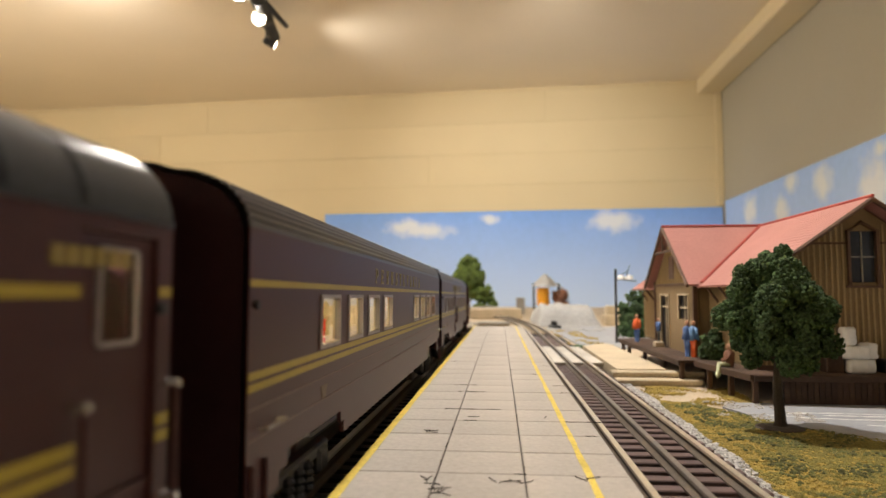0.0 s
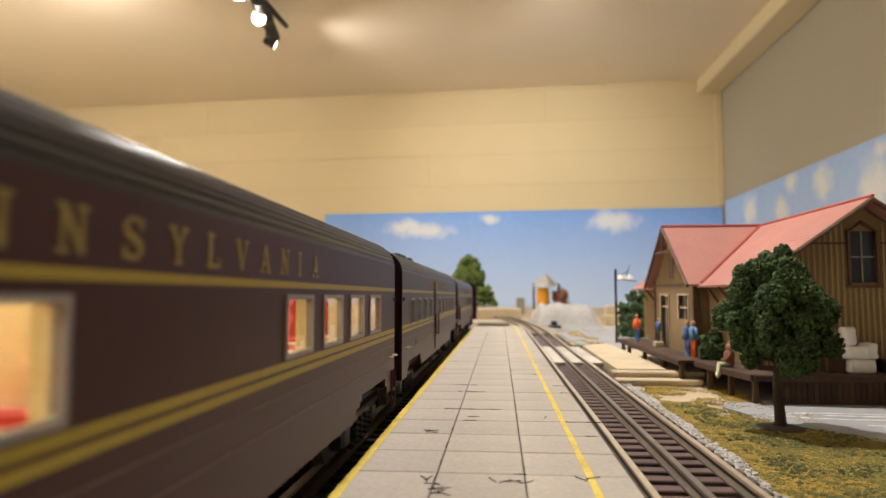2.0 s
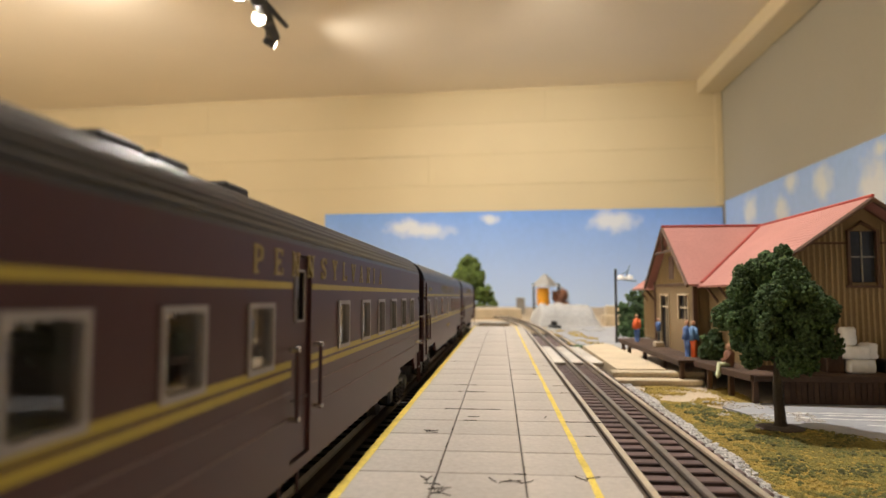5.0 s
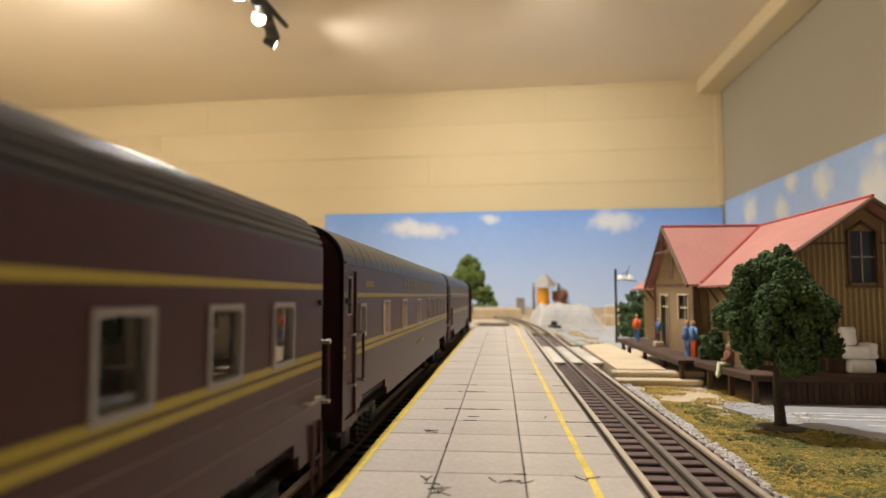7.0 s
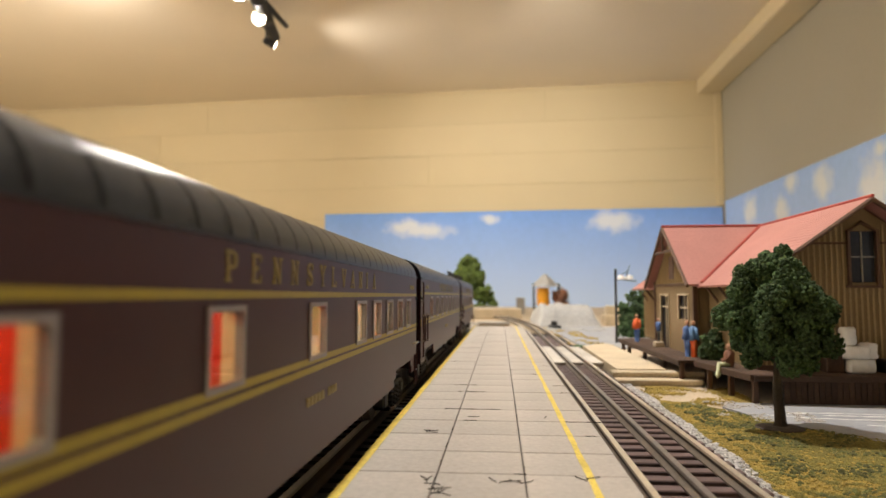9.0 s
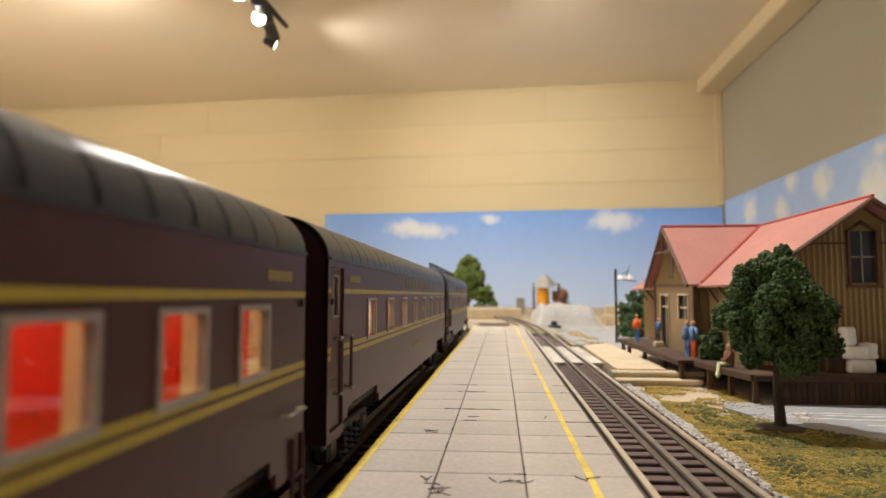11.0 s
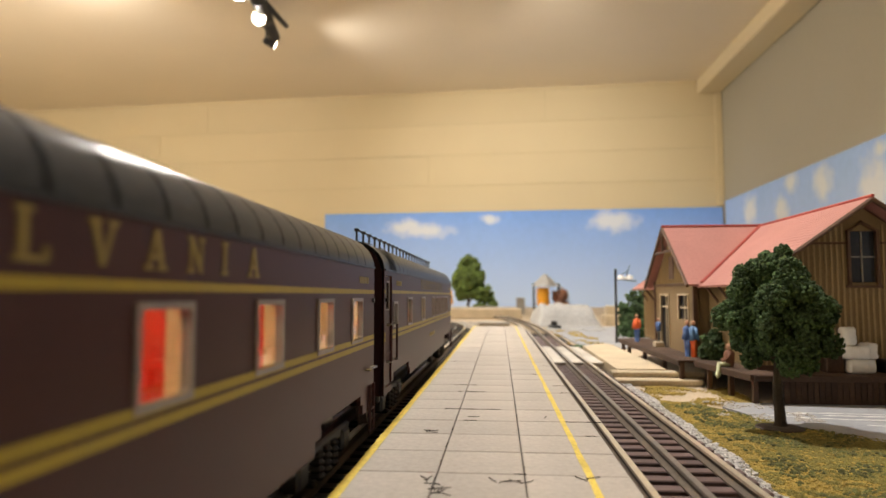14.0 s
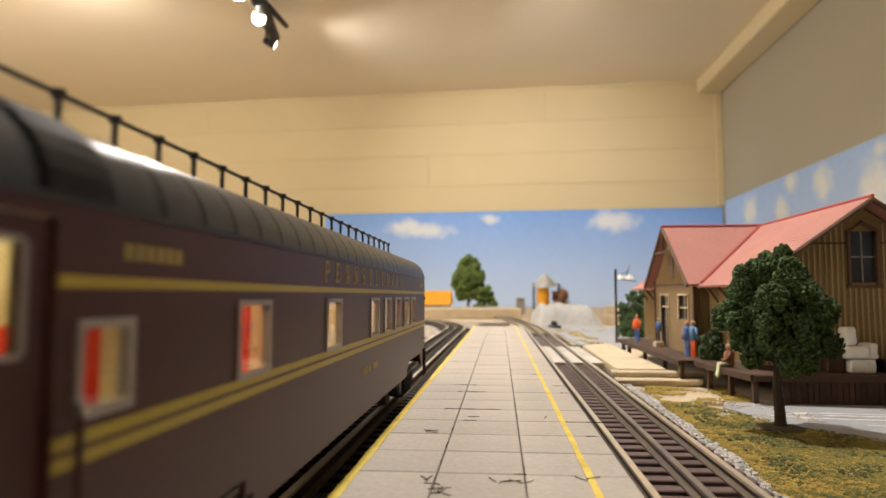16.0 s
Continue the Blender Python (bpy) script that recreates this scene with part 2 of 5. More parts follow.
# strokes of a slab-serif alphabet on a unit square: (x0, y0, x1, y1, half width)
BOLD, THIN, SERIF = 0.105, 0.06, 0.055
STROKES = {
    "P": [(0.24, 0, 0.24, 1, BOLD), (0.05, 0.05, 0.48, 0.05, SERIF), (0.05, 0.95, 0.6, 0.95, SERIF), (0.24, 0.46, 0.62, 0.46, SERIF), (0.6, 0.95, 0.82, 0.84, THIN), (0.8, 0.88, 0.8, 0.54, BOLD), (0.82, 0.57, 0.6, 0.46, THIN)],
    "E": [(0.24, 0, 0.24, 1, BOLD), (0.05, 0.05, 0.88, 0.05, SERIF), (0.05, 0.95, 0.86, 0.95, SERIF), (0.24, 0.5, 0.62, 0.5, SERIF), (0.85, 0.0, 0.85, 0.27, SERIF), (0.83, 0.74, 0.83, 1.0, SERIF), (0.6, 0.38, 0.6, 0.62, SERIF)],
    "N": [(0.2, 0, 0.2, 1, THIN), (0.8, 0, 0.8, 1, THIN), (0.2, 0.95, 0.8, 0.06, BOLD), (0.02, 0.05, 0.38, 0.05, SERIF), (0.02, 0.95, 0.3, 0.95, SERIF), (0.62, 0.95, 0.98, 0.95, SERIF)],
    "S": [(0.8, 0.84, 0.62, 0.95, THIN), (0.64, 0.95, 0.36, 0.95, SERIF), (0.38, 0.95, 0.2, 0.82, THIN), (0.2, 0.84, 0.2, 0.64, BOLD), (0.2, 0.64, 0.8, 0.38, BOLD), (0.8, 0.4, 0.8, 0.17, BOLD), (0.8, 0.17, 0.62, 0.05, THIN), (0.64, 0.05, 0.36, 0.05, SERIF), (0.38, 0.05, 0.18, 0.17, THIN), (0.14, 0.02, 0.14, 0.32, SERIF), (0.84, 0.7, 0.84, 0.98, SERIF)],
    "Y": [(0.5, 0, 0.5, 0.46, BOLD), (0.16, 0.96, 0.5, 0.44, BOLD), (0.84, 0.96, 0.5, 0.44, THIN), (0.0, 0.95, 0.36, 0.95, SERIF), (0.66, 0.95, 1.0, 0.95, SERIF), (0.3, 0.05, 0.7, 0.05, SERIF)],
    "L": [(0.26, 0, 0.26, 1, BOLD), (0.05, 0.05, 0.88, 0.05, SERIF), (0.05, 0.95, 0.5, 0.95, SERIF), (0.86, 0.0, 0.86, 0.3, SERIF)],
    "V": [(0.16, 0.96, 0.5, 0.02, BOLD), (0.84, 0.96, 0.5, 0.02, THIN), (0.0, 0.95, 0.38, 0.95, SERIF), (0.66, 0.95, 1.0, 0.95, SERIF)],
    "A": [(0.5, 0.98, 0.16, 0.04, THIN), (0.5, 0.98, 0.82, 0.04, BOLD), (0.28, 0.33, 0.72, 0.33, SERIF), (0.0, 0.05, 0.34, 0.05, SERIF), (0.62, 0.05, 1.0, 0.05, SERIF)],
    "I": [(0.5, 0, 0.5, 1, 0.2), (0.1, 0.05, 0.9, 0.05, SERIF), (0.1, 0.95, 0.9, 0.95, SERIF)],
}


def letter(ch, wide, high, y, z, car):
    """One raised slab-serif letter on a car's right side."""
    bm = bmesh.new()
    for n, (x0, y0, x1, y1, h) in enumerate(STROKES[ch]):
        d = Vector((x1 - x0, y1 - y0)).normalized()
        q = Vector((-d.y, d.x)) * h
        pts = [(x0 + q.x, y0 + q.y), (x1 + q.x, y1 + q.y), (x1 - q.x, y1 - q.y), (x0 - q.x, y0 - q.y)]
        out = SIDE + 0.00016 + n * 0.00001
        f0 = [bm.verts.new((out, y + a * wide, z + b * high)) for a, b in pts]
        f1 = [bm.verts.new((SIDE - 0.0001, y + a * wide, z + b * high)) for a, b in pts]
        bm.faces.new(f0)
        bm.faces.new(f1)
        for k in range(4):
            bm.faces.new((f0[k], f0[(k + 1) % 4], f1[(k + 1) % 4], f1[k]))
    part("letter", bm, "gold_dull", car)


# ---- room ----
def room():
    rnd = random.Random(3)
    slant = math.tan(radians(3.2))

    def back_y(x):
        return 4.06 + slant * (1.375 - x)

    # back wall of painted blocks, 0.203 m courses
    t = math.atan(slant)
    wall = new("wall_back")
    wall.matrix_world = Matrix.Translation((1.375, 4.06, 0)) @ Matrix.Rotation(-t, 4, "Z") @ Matrix.Rotation(math.pi, 4, "Z")
    tagged(wall, "cream painted concrete block wall with thin mortar joints", "wall", kind="structure")
    bm = bmesh.new()
    box(bm, -0.2, 5.4, -0.15, -0.0028, -1.1, CEIL + 0.1)
    part("mortar_bed", bm, "mortar", wall)
    meshes = {}
    course, z = 0, 0.784 - 0.203 * 9
    while z < CEIL:
        # long faces: only some of the upright joints show under the paint
        x = -0.15
        cuts = {0.784: [1.84], 0.987: [3.75], 1.19: [1.08, 3.40]}.get(round(z, 3), [4.4])
        edges = [-0.15, *cuts, 5.3]
        for a, b in zip(edges, edges[1:]):
            bm = bmesh.new()
            box(bm, a + 0.0011, b - 0.0011, -0.02, 0, z + 0.0011, min(z + 0.203, CEIL + 0.05) - 0.0011, bevel=0.0014)
            part("block", bm, "block", wall)
        z += 0.203
    # right wall
    bm = bmesh.new()
    box(bm, 1.375, 1.5, -3.1, 4.3, -1.1, CEIL + 0.1)
    tagged(part("wall_right", bm, "grey_wall"), "plain grey painted wall", "wall", kind="structure")
    bm = bmesh.new()
    box(bm, -3.9, -3.75, -3.1, 4.6, -1.1, CEIL + 0.1)
    tagged(part("wall_left", bm, "block"), "plain cream painted wall", "wall", kind="structure")
    bm = bmesh.new()
    box(bm, -3.75, 1.375, -3.1, -3.0, -1.1, CEIL + 0.1)
    tagged(part("wall_behind", bm, "block"), "plain cream painted wall", "wall", kind="structure")
    bm = bmesh.new()
    box(bm, -3.9, 1.5, -3.1, 4.7, -1.2, -1.1)
    tagged(part("floor", bm, "floor"), "plain grey floor of the room", "floor", kind="structure")
    bm = bmesh.new()
    box(bm, -3.9, 1.5, -3.1, 4.7, CEIL, CEIL + 0.08)
    tagged(part("ceiling", bm, "ceiling"), "smooth cream painted ceiling", "ceiling", kind="structure")
    bm = bmesh.new()
    box(bm, 1.228, 1.372, -2.99, 4.055, 1.325, CEIL - 0.001, bevel=0.006)
    tagged(part("ceiling_beam", bm, "beam"), "cream boxed beam along the top of the grey wall", "beam", kind="structure")
    bm = bmesh.new()
    box(bm, 1.332, 1.374, 4.046, 4.061, 0.62, 1.324, bevel=0.003)
    tagged(part("trim", bm, "block"), "cream upright corner trim", "trim", kind="structure")
    # sky boards
    M["sky_back"] = sky_mat("painted_sky_back", [(1.99, 0.515, 0.13, 0.065), (1.88, 0.490, 0.25, 0.055), (1.44, 0.56, 0.07, 0.035), (0.66, 0.535, 0.17, 0.085)], "X")
    sky = new("backdrop")
    sky.matrix_world = wall.matrix_world.copy()
    bm = bmesh.new()
    box(bm, 0.012, 2.54, 0.003, 0.012, -0.05, 0.612, bevel=0.002)
    me = part("painted_board", bm, "sky_back", sky)
    tagged(sky, "blue painted sky backdrop board with soft white clouds", "backdrop", kind="structure")
    M["sky_right"] = sky_mat("painted_sky_right", [(3.63, 0.53, 0.11, 0.11), (3.25, 0.47, 0.10, 0.085), (3.13, 0.60, 0.075, 0.06), (2.84, 0.545, 0.095, 0.085), (2.46, 0.46, 0.12, 0.15), (2.42, 0.60, 0.05, 0.04), (2.1, 0.42, 0.1, 0.1), (1.7, 0.5, 0.12, 0.09)], "Y", (0.36, 0.54, 0.90))
    bm = bmesh.new()
    box(bm, 1.364, 1.3735, -2.9, 4.02, -0.05, 0.645, bevel=0.002)
    tagged(part("backdrop", bm, "sky_right"), "pale blue painted sky backdrop with white cloud dabs", "backdrop", kind="structure")


def track_light(eye, target, size=1.0):
    ob = empty("track_light", look(eye, target) @ Matrix.Diagonal((size, size, size, 1)), "black track spotlight with a glowing bulb under the ceiling", "spotlight", "ceiling track lights")
    bm = bmesh.new()
    tube(bm, [(0, 0, 0.010), (0, 0, 0.035), (0, 0, 0.11), (0, 0, 0.13)], 0.03, 20, taper=[0.043, 0.042, 0.034, 0.02])
    part("shade", bm, "black", ob, smooth=False)
    bm = bmesh.new()
    disc(bm, (0, 0, 0.006), (0, 0, 1), 0.036, 0.008, 20)
    g = part("bulb", bm, "bulb", ob)
    g.visible_shadow = False
    # stem reaches the ceiling track
    bm = bmesh.new()
    inv = ob.matrix_world.inverted()
    top = Vector((eye[0], eye[1], CEIL - 0.03))
    mid = ob.matrix_world @ Vector((0, 0, 0.10))
    tube(bm, [inv @ mid, inv @ Vector((mid.x, mid.y, CEIL - 0.02))], 0.009, 8)
    part("stem", bm, "black", ob)
    return ob


def lights():
    for k, (eye, target, watts, degrees) in enumerate(HEADS):
        d = (Vector(target) - Vector(eye)).normalized()
        track_light(Vector(eye) - d * 0.03, target, (0.85, 0.5, 0.85, 1, 1, 1, 1)[k])
    bm = bmesh.new()
    tube(bm, [(-1.045, 2.52, 1.40), (-1.035, 2.62, 1.35), (-1.07, 2.93, 1.305)], 0.03, 12, taper=[0.022, 0.034, 0.026])
    tube(bm, [(-1.02, 2.62, 1.35), (-0.985, 2.85, 1.325)], 0.012, 8, taper=[0.016, 0.011])
    tube(bm, [(-1.045, 2.52, 1.40), (-1.045, 2.52, CEIL - 0.001)], 0.02, 10)
    tagged(part("lamp_bracket", bm, "black"), "black bracket that carries the ceiling spotlights", "bracket")
    # bodies for the added fill globes, all out of view
    for place, watts in FILL_GLOBES:
        ob = empty("fill_globe", Matrix.Translation(place), "added white globe lamp, out of view, that brightens the room", "lamp", "pendant lamps")
        bm = bmesh.new()
        bmesh.ops.create_uvsphere(bm, u_segments=20, v_segments=12, radius=0.1)
        part("globe", bm, "globe", ob, smooth=True).visible_shadow = False
        bm = bmesh.new()
        tube(bm, [(0, 0, 0.1), (0, 0, CEIL - place[2] - 0.002)], 0.006, 8)
        part("stem", bm, "black", ob)
    for x, y0, y1 in ((-1.75, 2.0, 2.5), (-1.08, 1.6, 2.5), (-0.15, 0.6, 1.9), (0.25, 2.1, 2.5)):
        bm = bmesh.new()
        box(bm, x - 0.017, x + 0.017, y0, y1, CEIL - 0.022, CEIL - 0.001, bevel=0.003)
        tagged(part("light_track", bm, "white"), "white ceiling track that carries the spotlights", "light track")


# ---- ground, platform, tracks ----
XT, XR = -0.084, 0.065          # centre lines of the two tracks
BEND, RADIUS = 1.20, 1.15       # where the train's track starts to curve away, and how tightly


def on_track(u):
    """Point and heading at distance u along the train's track."""
    if u < BEND:
        return Vector((XT, u, 0)), 0.0
    a = min((u - BEND) / RADIUS, 2.2)
    return Vector((XT - RADIUS * (1 - math.cos(a)), BEND + RADIUS * math.sin(a), 0)), a


def strip(bm, points, offs, zs):
    """A band along points (place, heading) with the cross-section offs, zs."""
    rows = []
    for p, a in points:
        side = Vector((math.cos(a), math.sin(a), 0))
        rows.append([bm.verts.new(p + side * o + Vector((0, 0, z))) for o, z in zip(offs, zs)])
    for q, s in zip(rows, rows[1:]):
        for k in range(len(offs)):
            j = (k + 1) % len(offs)
            bm.faces.new((q[k], q[j], s[j], s[k])).material_index = 1 if len(offs) == 10 and k not in (3, 4, 5) else 0
    bm.faces.new(rows[0])
    bm.faces.new(rows[-1])


def rail_section(c, w=0.0012, zt=0.010, zb=0.0032):
    return [c - 0.0028, c - 0.0028, c - 0.0006, c - w, c - w, c + w, c + w, c + 0.0006, c + 0.0028, c + 0.0028], [zb, zb + 0.0008, zb + 0.0018, zt - 0.0012, zt, zt, zt - 0.0012, zb + 0.0018, zb + 0.0008, zb]


def tracks():
    # right-hand line
    line = empty("railway_track", Matrix(), "three-rail model railway track with dark brown ties and nickel rails", "track")
    pts = [(Vector((XR, y, 0)), 0.0) for y in np.linspace(-0.6, 1.15, 8)]
    for i in range(1, 13):
        a = 0.012 * i
        p, h = pts[-1]
        pts.append((p + Vector((-0.07 * math.sin(a), 0.07, 0)), a))
    for c, m in ((-0.0171, "rail"), (0.0171, "rail"), (0.0, "centre_rail")):
        bm = bmesh.new()
        strip(bm, pts, *rail_section(c, zt=0.010 if c else 0.0098, zb=0.0054))
        part("rail" if c else "centre_rail", bm, (m, "rail_side"), line)
    bm = bmesh.new()
    box(bm, -0.0265, 0.0265, -0.0033, 0.0033, 0.0, 0.0056, bevel=0.0004)
    first = part("tie", bm, "tie", line)
    first.location = (XR, 0.1, 0)
    for i in range(1, 80):
        y = 0.1 + 0.0122 * i
        if 0.627 < y < 0.822:
            continue
        o = first.copy()
        scene.collection.objects.link(o)
        o.location = (XR, y, 0)
    # the train's line
    line = empty("railway_track", Matrix(), "three-rail model railway track on roadbed coloured black for the train's shade", "track")
    pts = [on_track(u) for u in [-2.95, -1, 0, 0.6, 1.2] + list(np.linspace(1.25, 3.0, 30))]
    for c in (-0.0171, 0.0171, 0.0):
        bm = bmesh.new()
        strip(bm, pts, *rail_section(c, zt=0.010 if c else 0.0098))
        part("rail" if c else "centre_rail", bm, ("rail" if c else "centre_rail", "rail_side"), line)
    # roadbed and ties are coloured black to deepen the train's shade
    bm = bmesh.new()
    strip(bm, pts, [-0.034, -0.030, 0.030, 0.034], [0.0004, 0.0016, 0.0016, 0.0004])
    part("roadbed", bm, "black_bed", line)
    bm = bmesh.new()
    box(bm, -0.0265, 0.0265, -0.0032, 0.0032, 0.001, 0.0034)
    first = part("tie", bm, "black", line)
    for i in range(170):
        u = 0.1 + 0.0122 * i
        p, a = on_track(u)
        o = first if i == 0 else first.copy()
        if i:
            scene.collection.objects.link(o)
        o.location, o.rotation_euler = p, (0, 0, a)


def platform():
    ob = empty("station_platform", Matrix(), "pale concrete slab platform with yellow edge lines and dark cracked joints", "platform")
    y0, y1 = -0.4, 1.20
    bm = bmesh.new()
    box(bm, -0.0476, 0.0396, y0, y1, 0.0, 0.0153)
    part("base", bm, "joint", ob)
    xs = [-0.0480, -0.0202, 0.0073, 0.0400]
    for k in range(3):
        bm = bmesh.new()
        box(bm, xs[k] + 0.0002, xs[k + 1] - 0.0002, 0.0003, 0.0284, 0.013, 0.016, bevel=0.0003)
        first = part("slab", bm, "concrete", ob)
        n = 0
        y = 0.2079 - 0.0287 * 21
        while y < y1 - 0.02:
            o = first if n == 0 else first.copy()
            if n:
                scene.collection.objects.link(o)
            r = random.Random(n * 7 + k)
            o.location = (0, y, r.uniform(-0.0001, 0.0001))
            n += 1
            y += 0.0287
    for x, w in ((-0.0464, 0.0030), (0.0272, 0.0023)):
        bm = bmesh.new()
        rnd = random.Random(9)
        y = y0
        prev = None
        while y < y1:
            e1, e2 = (0.0003 * noise.noise(Vector((y * 40, k, x * 90))) + rnd.uniform(-0.00008, 0.00008) for k in (1, 5))
            row = [bm.verts.new((x - w / 2 + e1, y, 0.0163)), bm.verts.new((x + w / 2 + e2, y, 0.0163))]
            if prev:
                bm.faces.new((*prev, row[1], row[0]))
            prev = row
            y += rnd.uniform(0.003, 0.008)
        part("edge_line", bm, "yellow", ob, "hand-painted yellow line")
    # inky dashes along the joints
    rnd = random.Random(15)
    for _ in range(34):
        bm = bmesh.new()
        if rnd.random() < 0.6:
            k = rnd.randrange(-1, 14)
            y = 0.2079 + 0.0287 * k
            x = rnd.uniform(-0.046, 0.036)
            n = rnd.uniform(0.003, 0.018)
            pts = [(x + n * i / 6, y + rnd.uniform(-0.0002, 0.0002), 0.0161) for i in range(7)]
        else:
            x = rnd.choice((-0.0202, 0.0073))
            y = rnd.uniform(0.16, 0.55)
            n = rnd.uniform(0.004, 0.02)
            pts = [(x + rnd.uniform(-0.0003, 0.0003), y + n * i / 6, 0.0161) for i in range(7)]
        tube(bm, pts, 0.0002, 5, taper=[rnd.uniform(0.00006, 0.00022) for _ in pts])
        part("crack", bm, "joint", ob)
    # scribbled cracks
    rnd = random.Random(5)
    for x, y, n in ((-0.020, 0.187, 5), (-0.0215, 0.196, 4), (0.0, 0.1965, 3), (-0.030, 0.268, 3), (0.020, 0.3, 1), (0.0075, 0.196, 2), (0.026, 0.2015, 2), (-0.014, 0.3, 1)):
        bm = bmesh.new()
        for _ in range(n):
            a = rnd.uniform(-0.5, 2.2)
            p = Vector((x + rnd.uniform(-0.002, 0.002), y + rnd.uniform(-0.002, 0.002), 0.0164))
            pts = [p]
            for _ in range(4):
                a += rnd.uniform(-0.5, 0.5)
                pts.append(pts[-1] + Vector((math.cos(a), math.sin(a), 0)) * 0.0013)
            tube(bm, pts, 0.00016, 4)
        part("crack", bm, "joint", ob)


def ground():
    bm = bmesh.new()
    n = 60
    rows = []
    for j in range(n + 1):
        y = -2.9 + (4.15 + 2.9) * j / n
        row = []
        for i in range(n + 1):
            x = -3.2 + (1.36 + 3.2) * i / n
            row.append(bm.verts.new((x, y, -0.001)))
        rows.append(row)
    for a, b in zip(rows, rows[1:]):
        for i in range(n):
            bm.faces.new((a[i], a[i + 1], b[i + 1], b[i]))
    tagged(part("ground", bm, "earth"), "sandy painted layout base board", "ground", kind="structure")
    bm = bmesh.new()
    box(bm, -3.2, 1.36, -2.9, 4.05, -0.12, -0.0015)
    tagged(part("layout_table", bm, "timber"), "wooden table top under the model railway", "table", kind="structure")
    for x, y in ((-3.1, -2.8), (1.2, -2.8), (-3.1, 3.9), (1.2, 3.9), (-1, -2.8), (-1, 3.9)):
        bm = bmesh.new()
        box(bm, x, x + 0.09, y, y + 0.09, -1.1, -0.12)
        tagged(part("table_leg", bm, "timber"), "square wooden leg under the layout table", "table leg", kind="structure")


# ---- train ----
# how far the train has come at each half second
RUN = [0.0000, 0.0596, 0.1184, 0.1769, 0.2349, 0.2922, 0.3508, 0.4091, 0.4680, 0.5245, 0.5810, 0.6376, 0.6941, 0.7506, 0.8082, 0.8672, 0.9265,
       0.9822, 1.0388, 1.0960, 1.1537, 1.2116, 1.2691, 1.3259, 1.3835, 1.4399, 1.4963, 1.5539, 1.6119, 1.6717, 1.7310, 1.7840, 1.8490]
SIDE = 0.032                    # half the width of a car
FAR = Vector((0, 0, 0.010))     # rail head


def car_outline(dz=0.0, smooth=False):
    """Half outline of a car body from the side's top to the roof's middle, as (x, z)."""
    low = 0.0765 + dz - (0.001 if smooth else 0)
    rise = 0.0135 if smooth else 0.0125
    pts = [(SIDE, low)]
    for k in range(1, 9):
        a = math.pi / 2 * k / 8
        pts.append((SIDE - 0.017 * (1 - math.cos(a)), low + rise * math.sin(a)))
    pts += [(0.010, 0.0905 + dz), (0.0, 0.0912 + dz)]
    return pts


def roof_shell(bm, length, ribbed, dz=0.0):
    half = car_outline(dz, not ribbed)
    full = half + [(-x, z) for x, z in reversed(half[:-1])]
    if ribbed:
        # lengthwise corrugations over the shoulder
        dense = []
        for (x0, z0), (x1, z1) in zip(full, full[1:]):
            for k in range(4):
                f = k / 4
                dense.append((x0 + (x1 - x0) * f, z0 + (z1 - z0) * f))
        dense.append(full[-1])
        c = Vector((0, 0, 0.06))
        out = []
        for i, (x, z) in enumerate(dense):
            v = Vector((x, 0, z)) - c
            edge = min(i, len(dense) - 1 - i)
            k = 0.0007 if 1 < edge < 26 and i % 3 == 0 else 0
            v = v * (1 - k / v.length)
            out.append((v.x + c.x, v.z + c.z))
        full = out
    rows = [[bm.verts.new((x, y, z)) for x, z in full] for y in (0, length)]
    for k in range(len(full) - 1):
        bm.faces.new((rows[0][k], rows[0][k + 1], rows[1][k + 1], rows[1][k]))
    low = [[bm.verts.new((x * 0.95, y, z - 0.0012)) for x, z in full] for y in (0, length)]
    for k in range(len(full) - 1):
        bm.faces.new((low[0][k], low[1][k], low[1][k + 1], low[0][k + 1]))
    # the rims have corners of their own, so that the roof's shading runs straight along it
    for r in (0, 1):
        rim = [[bm.verts.new(v.co) for v in line] for line in (rows[r], low[r])]
        for k in range(len(full) - 1):
            bm.faces.new((rim[0][k], rim[1][k], rim[1][k + 1], rim[0][k + 1]))


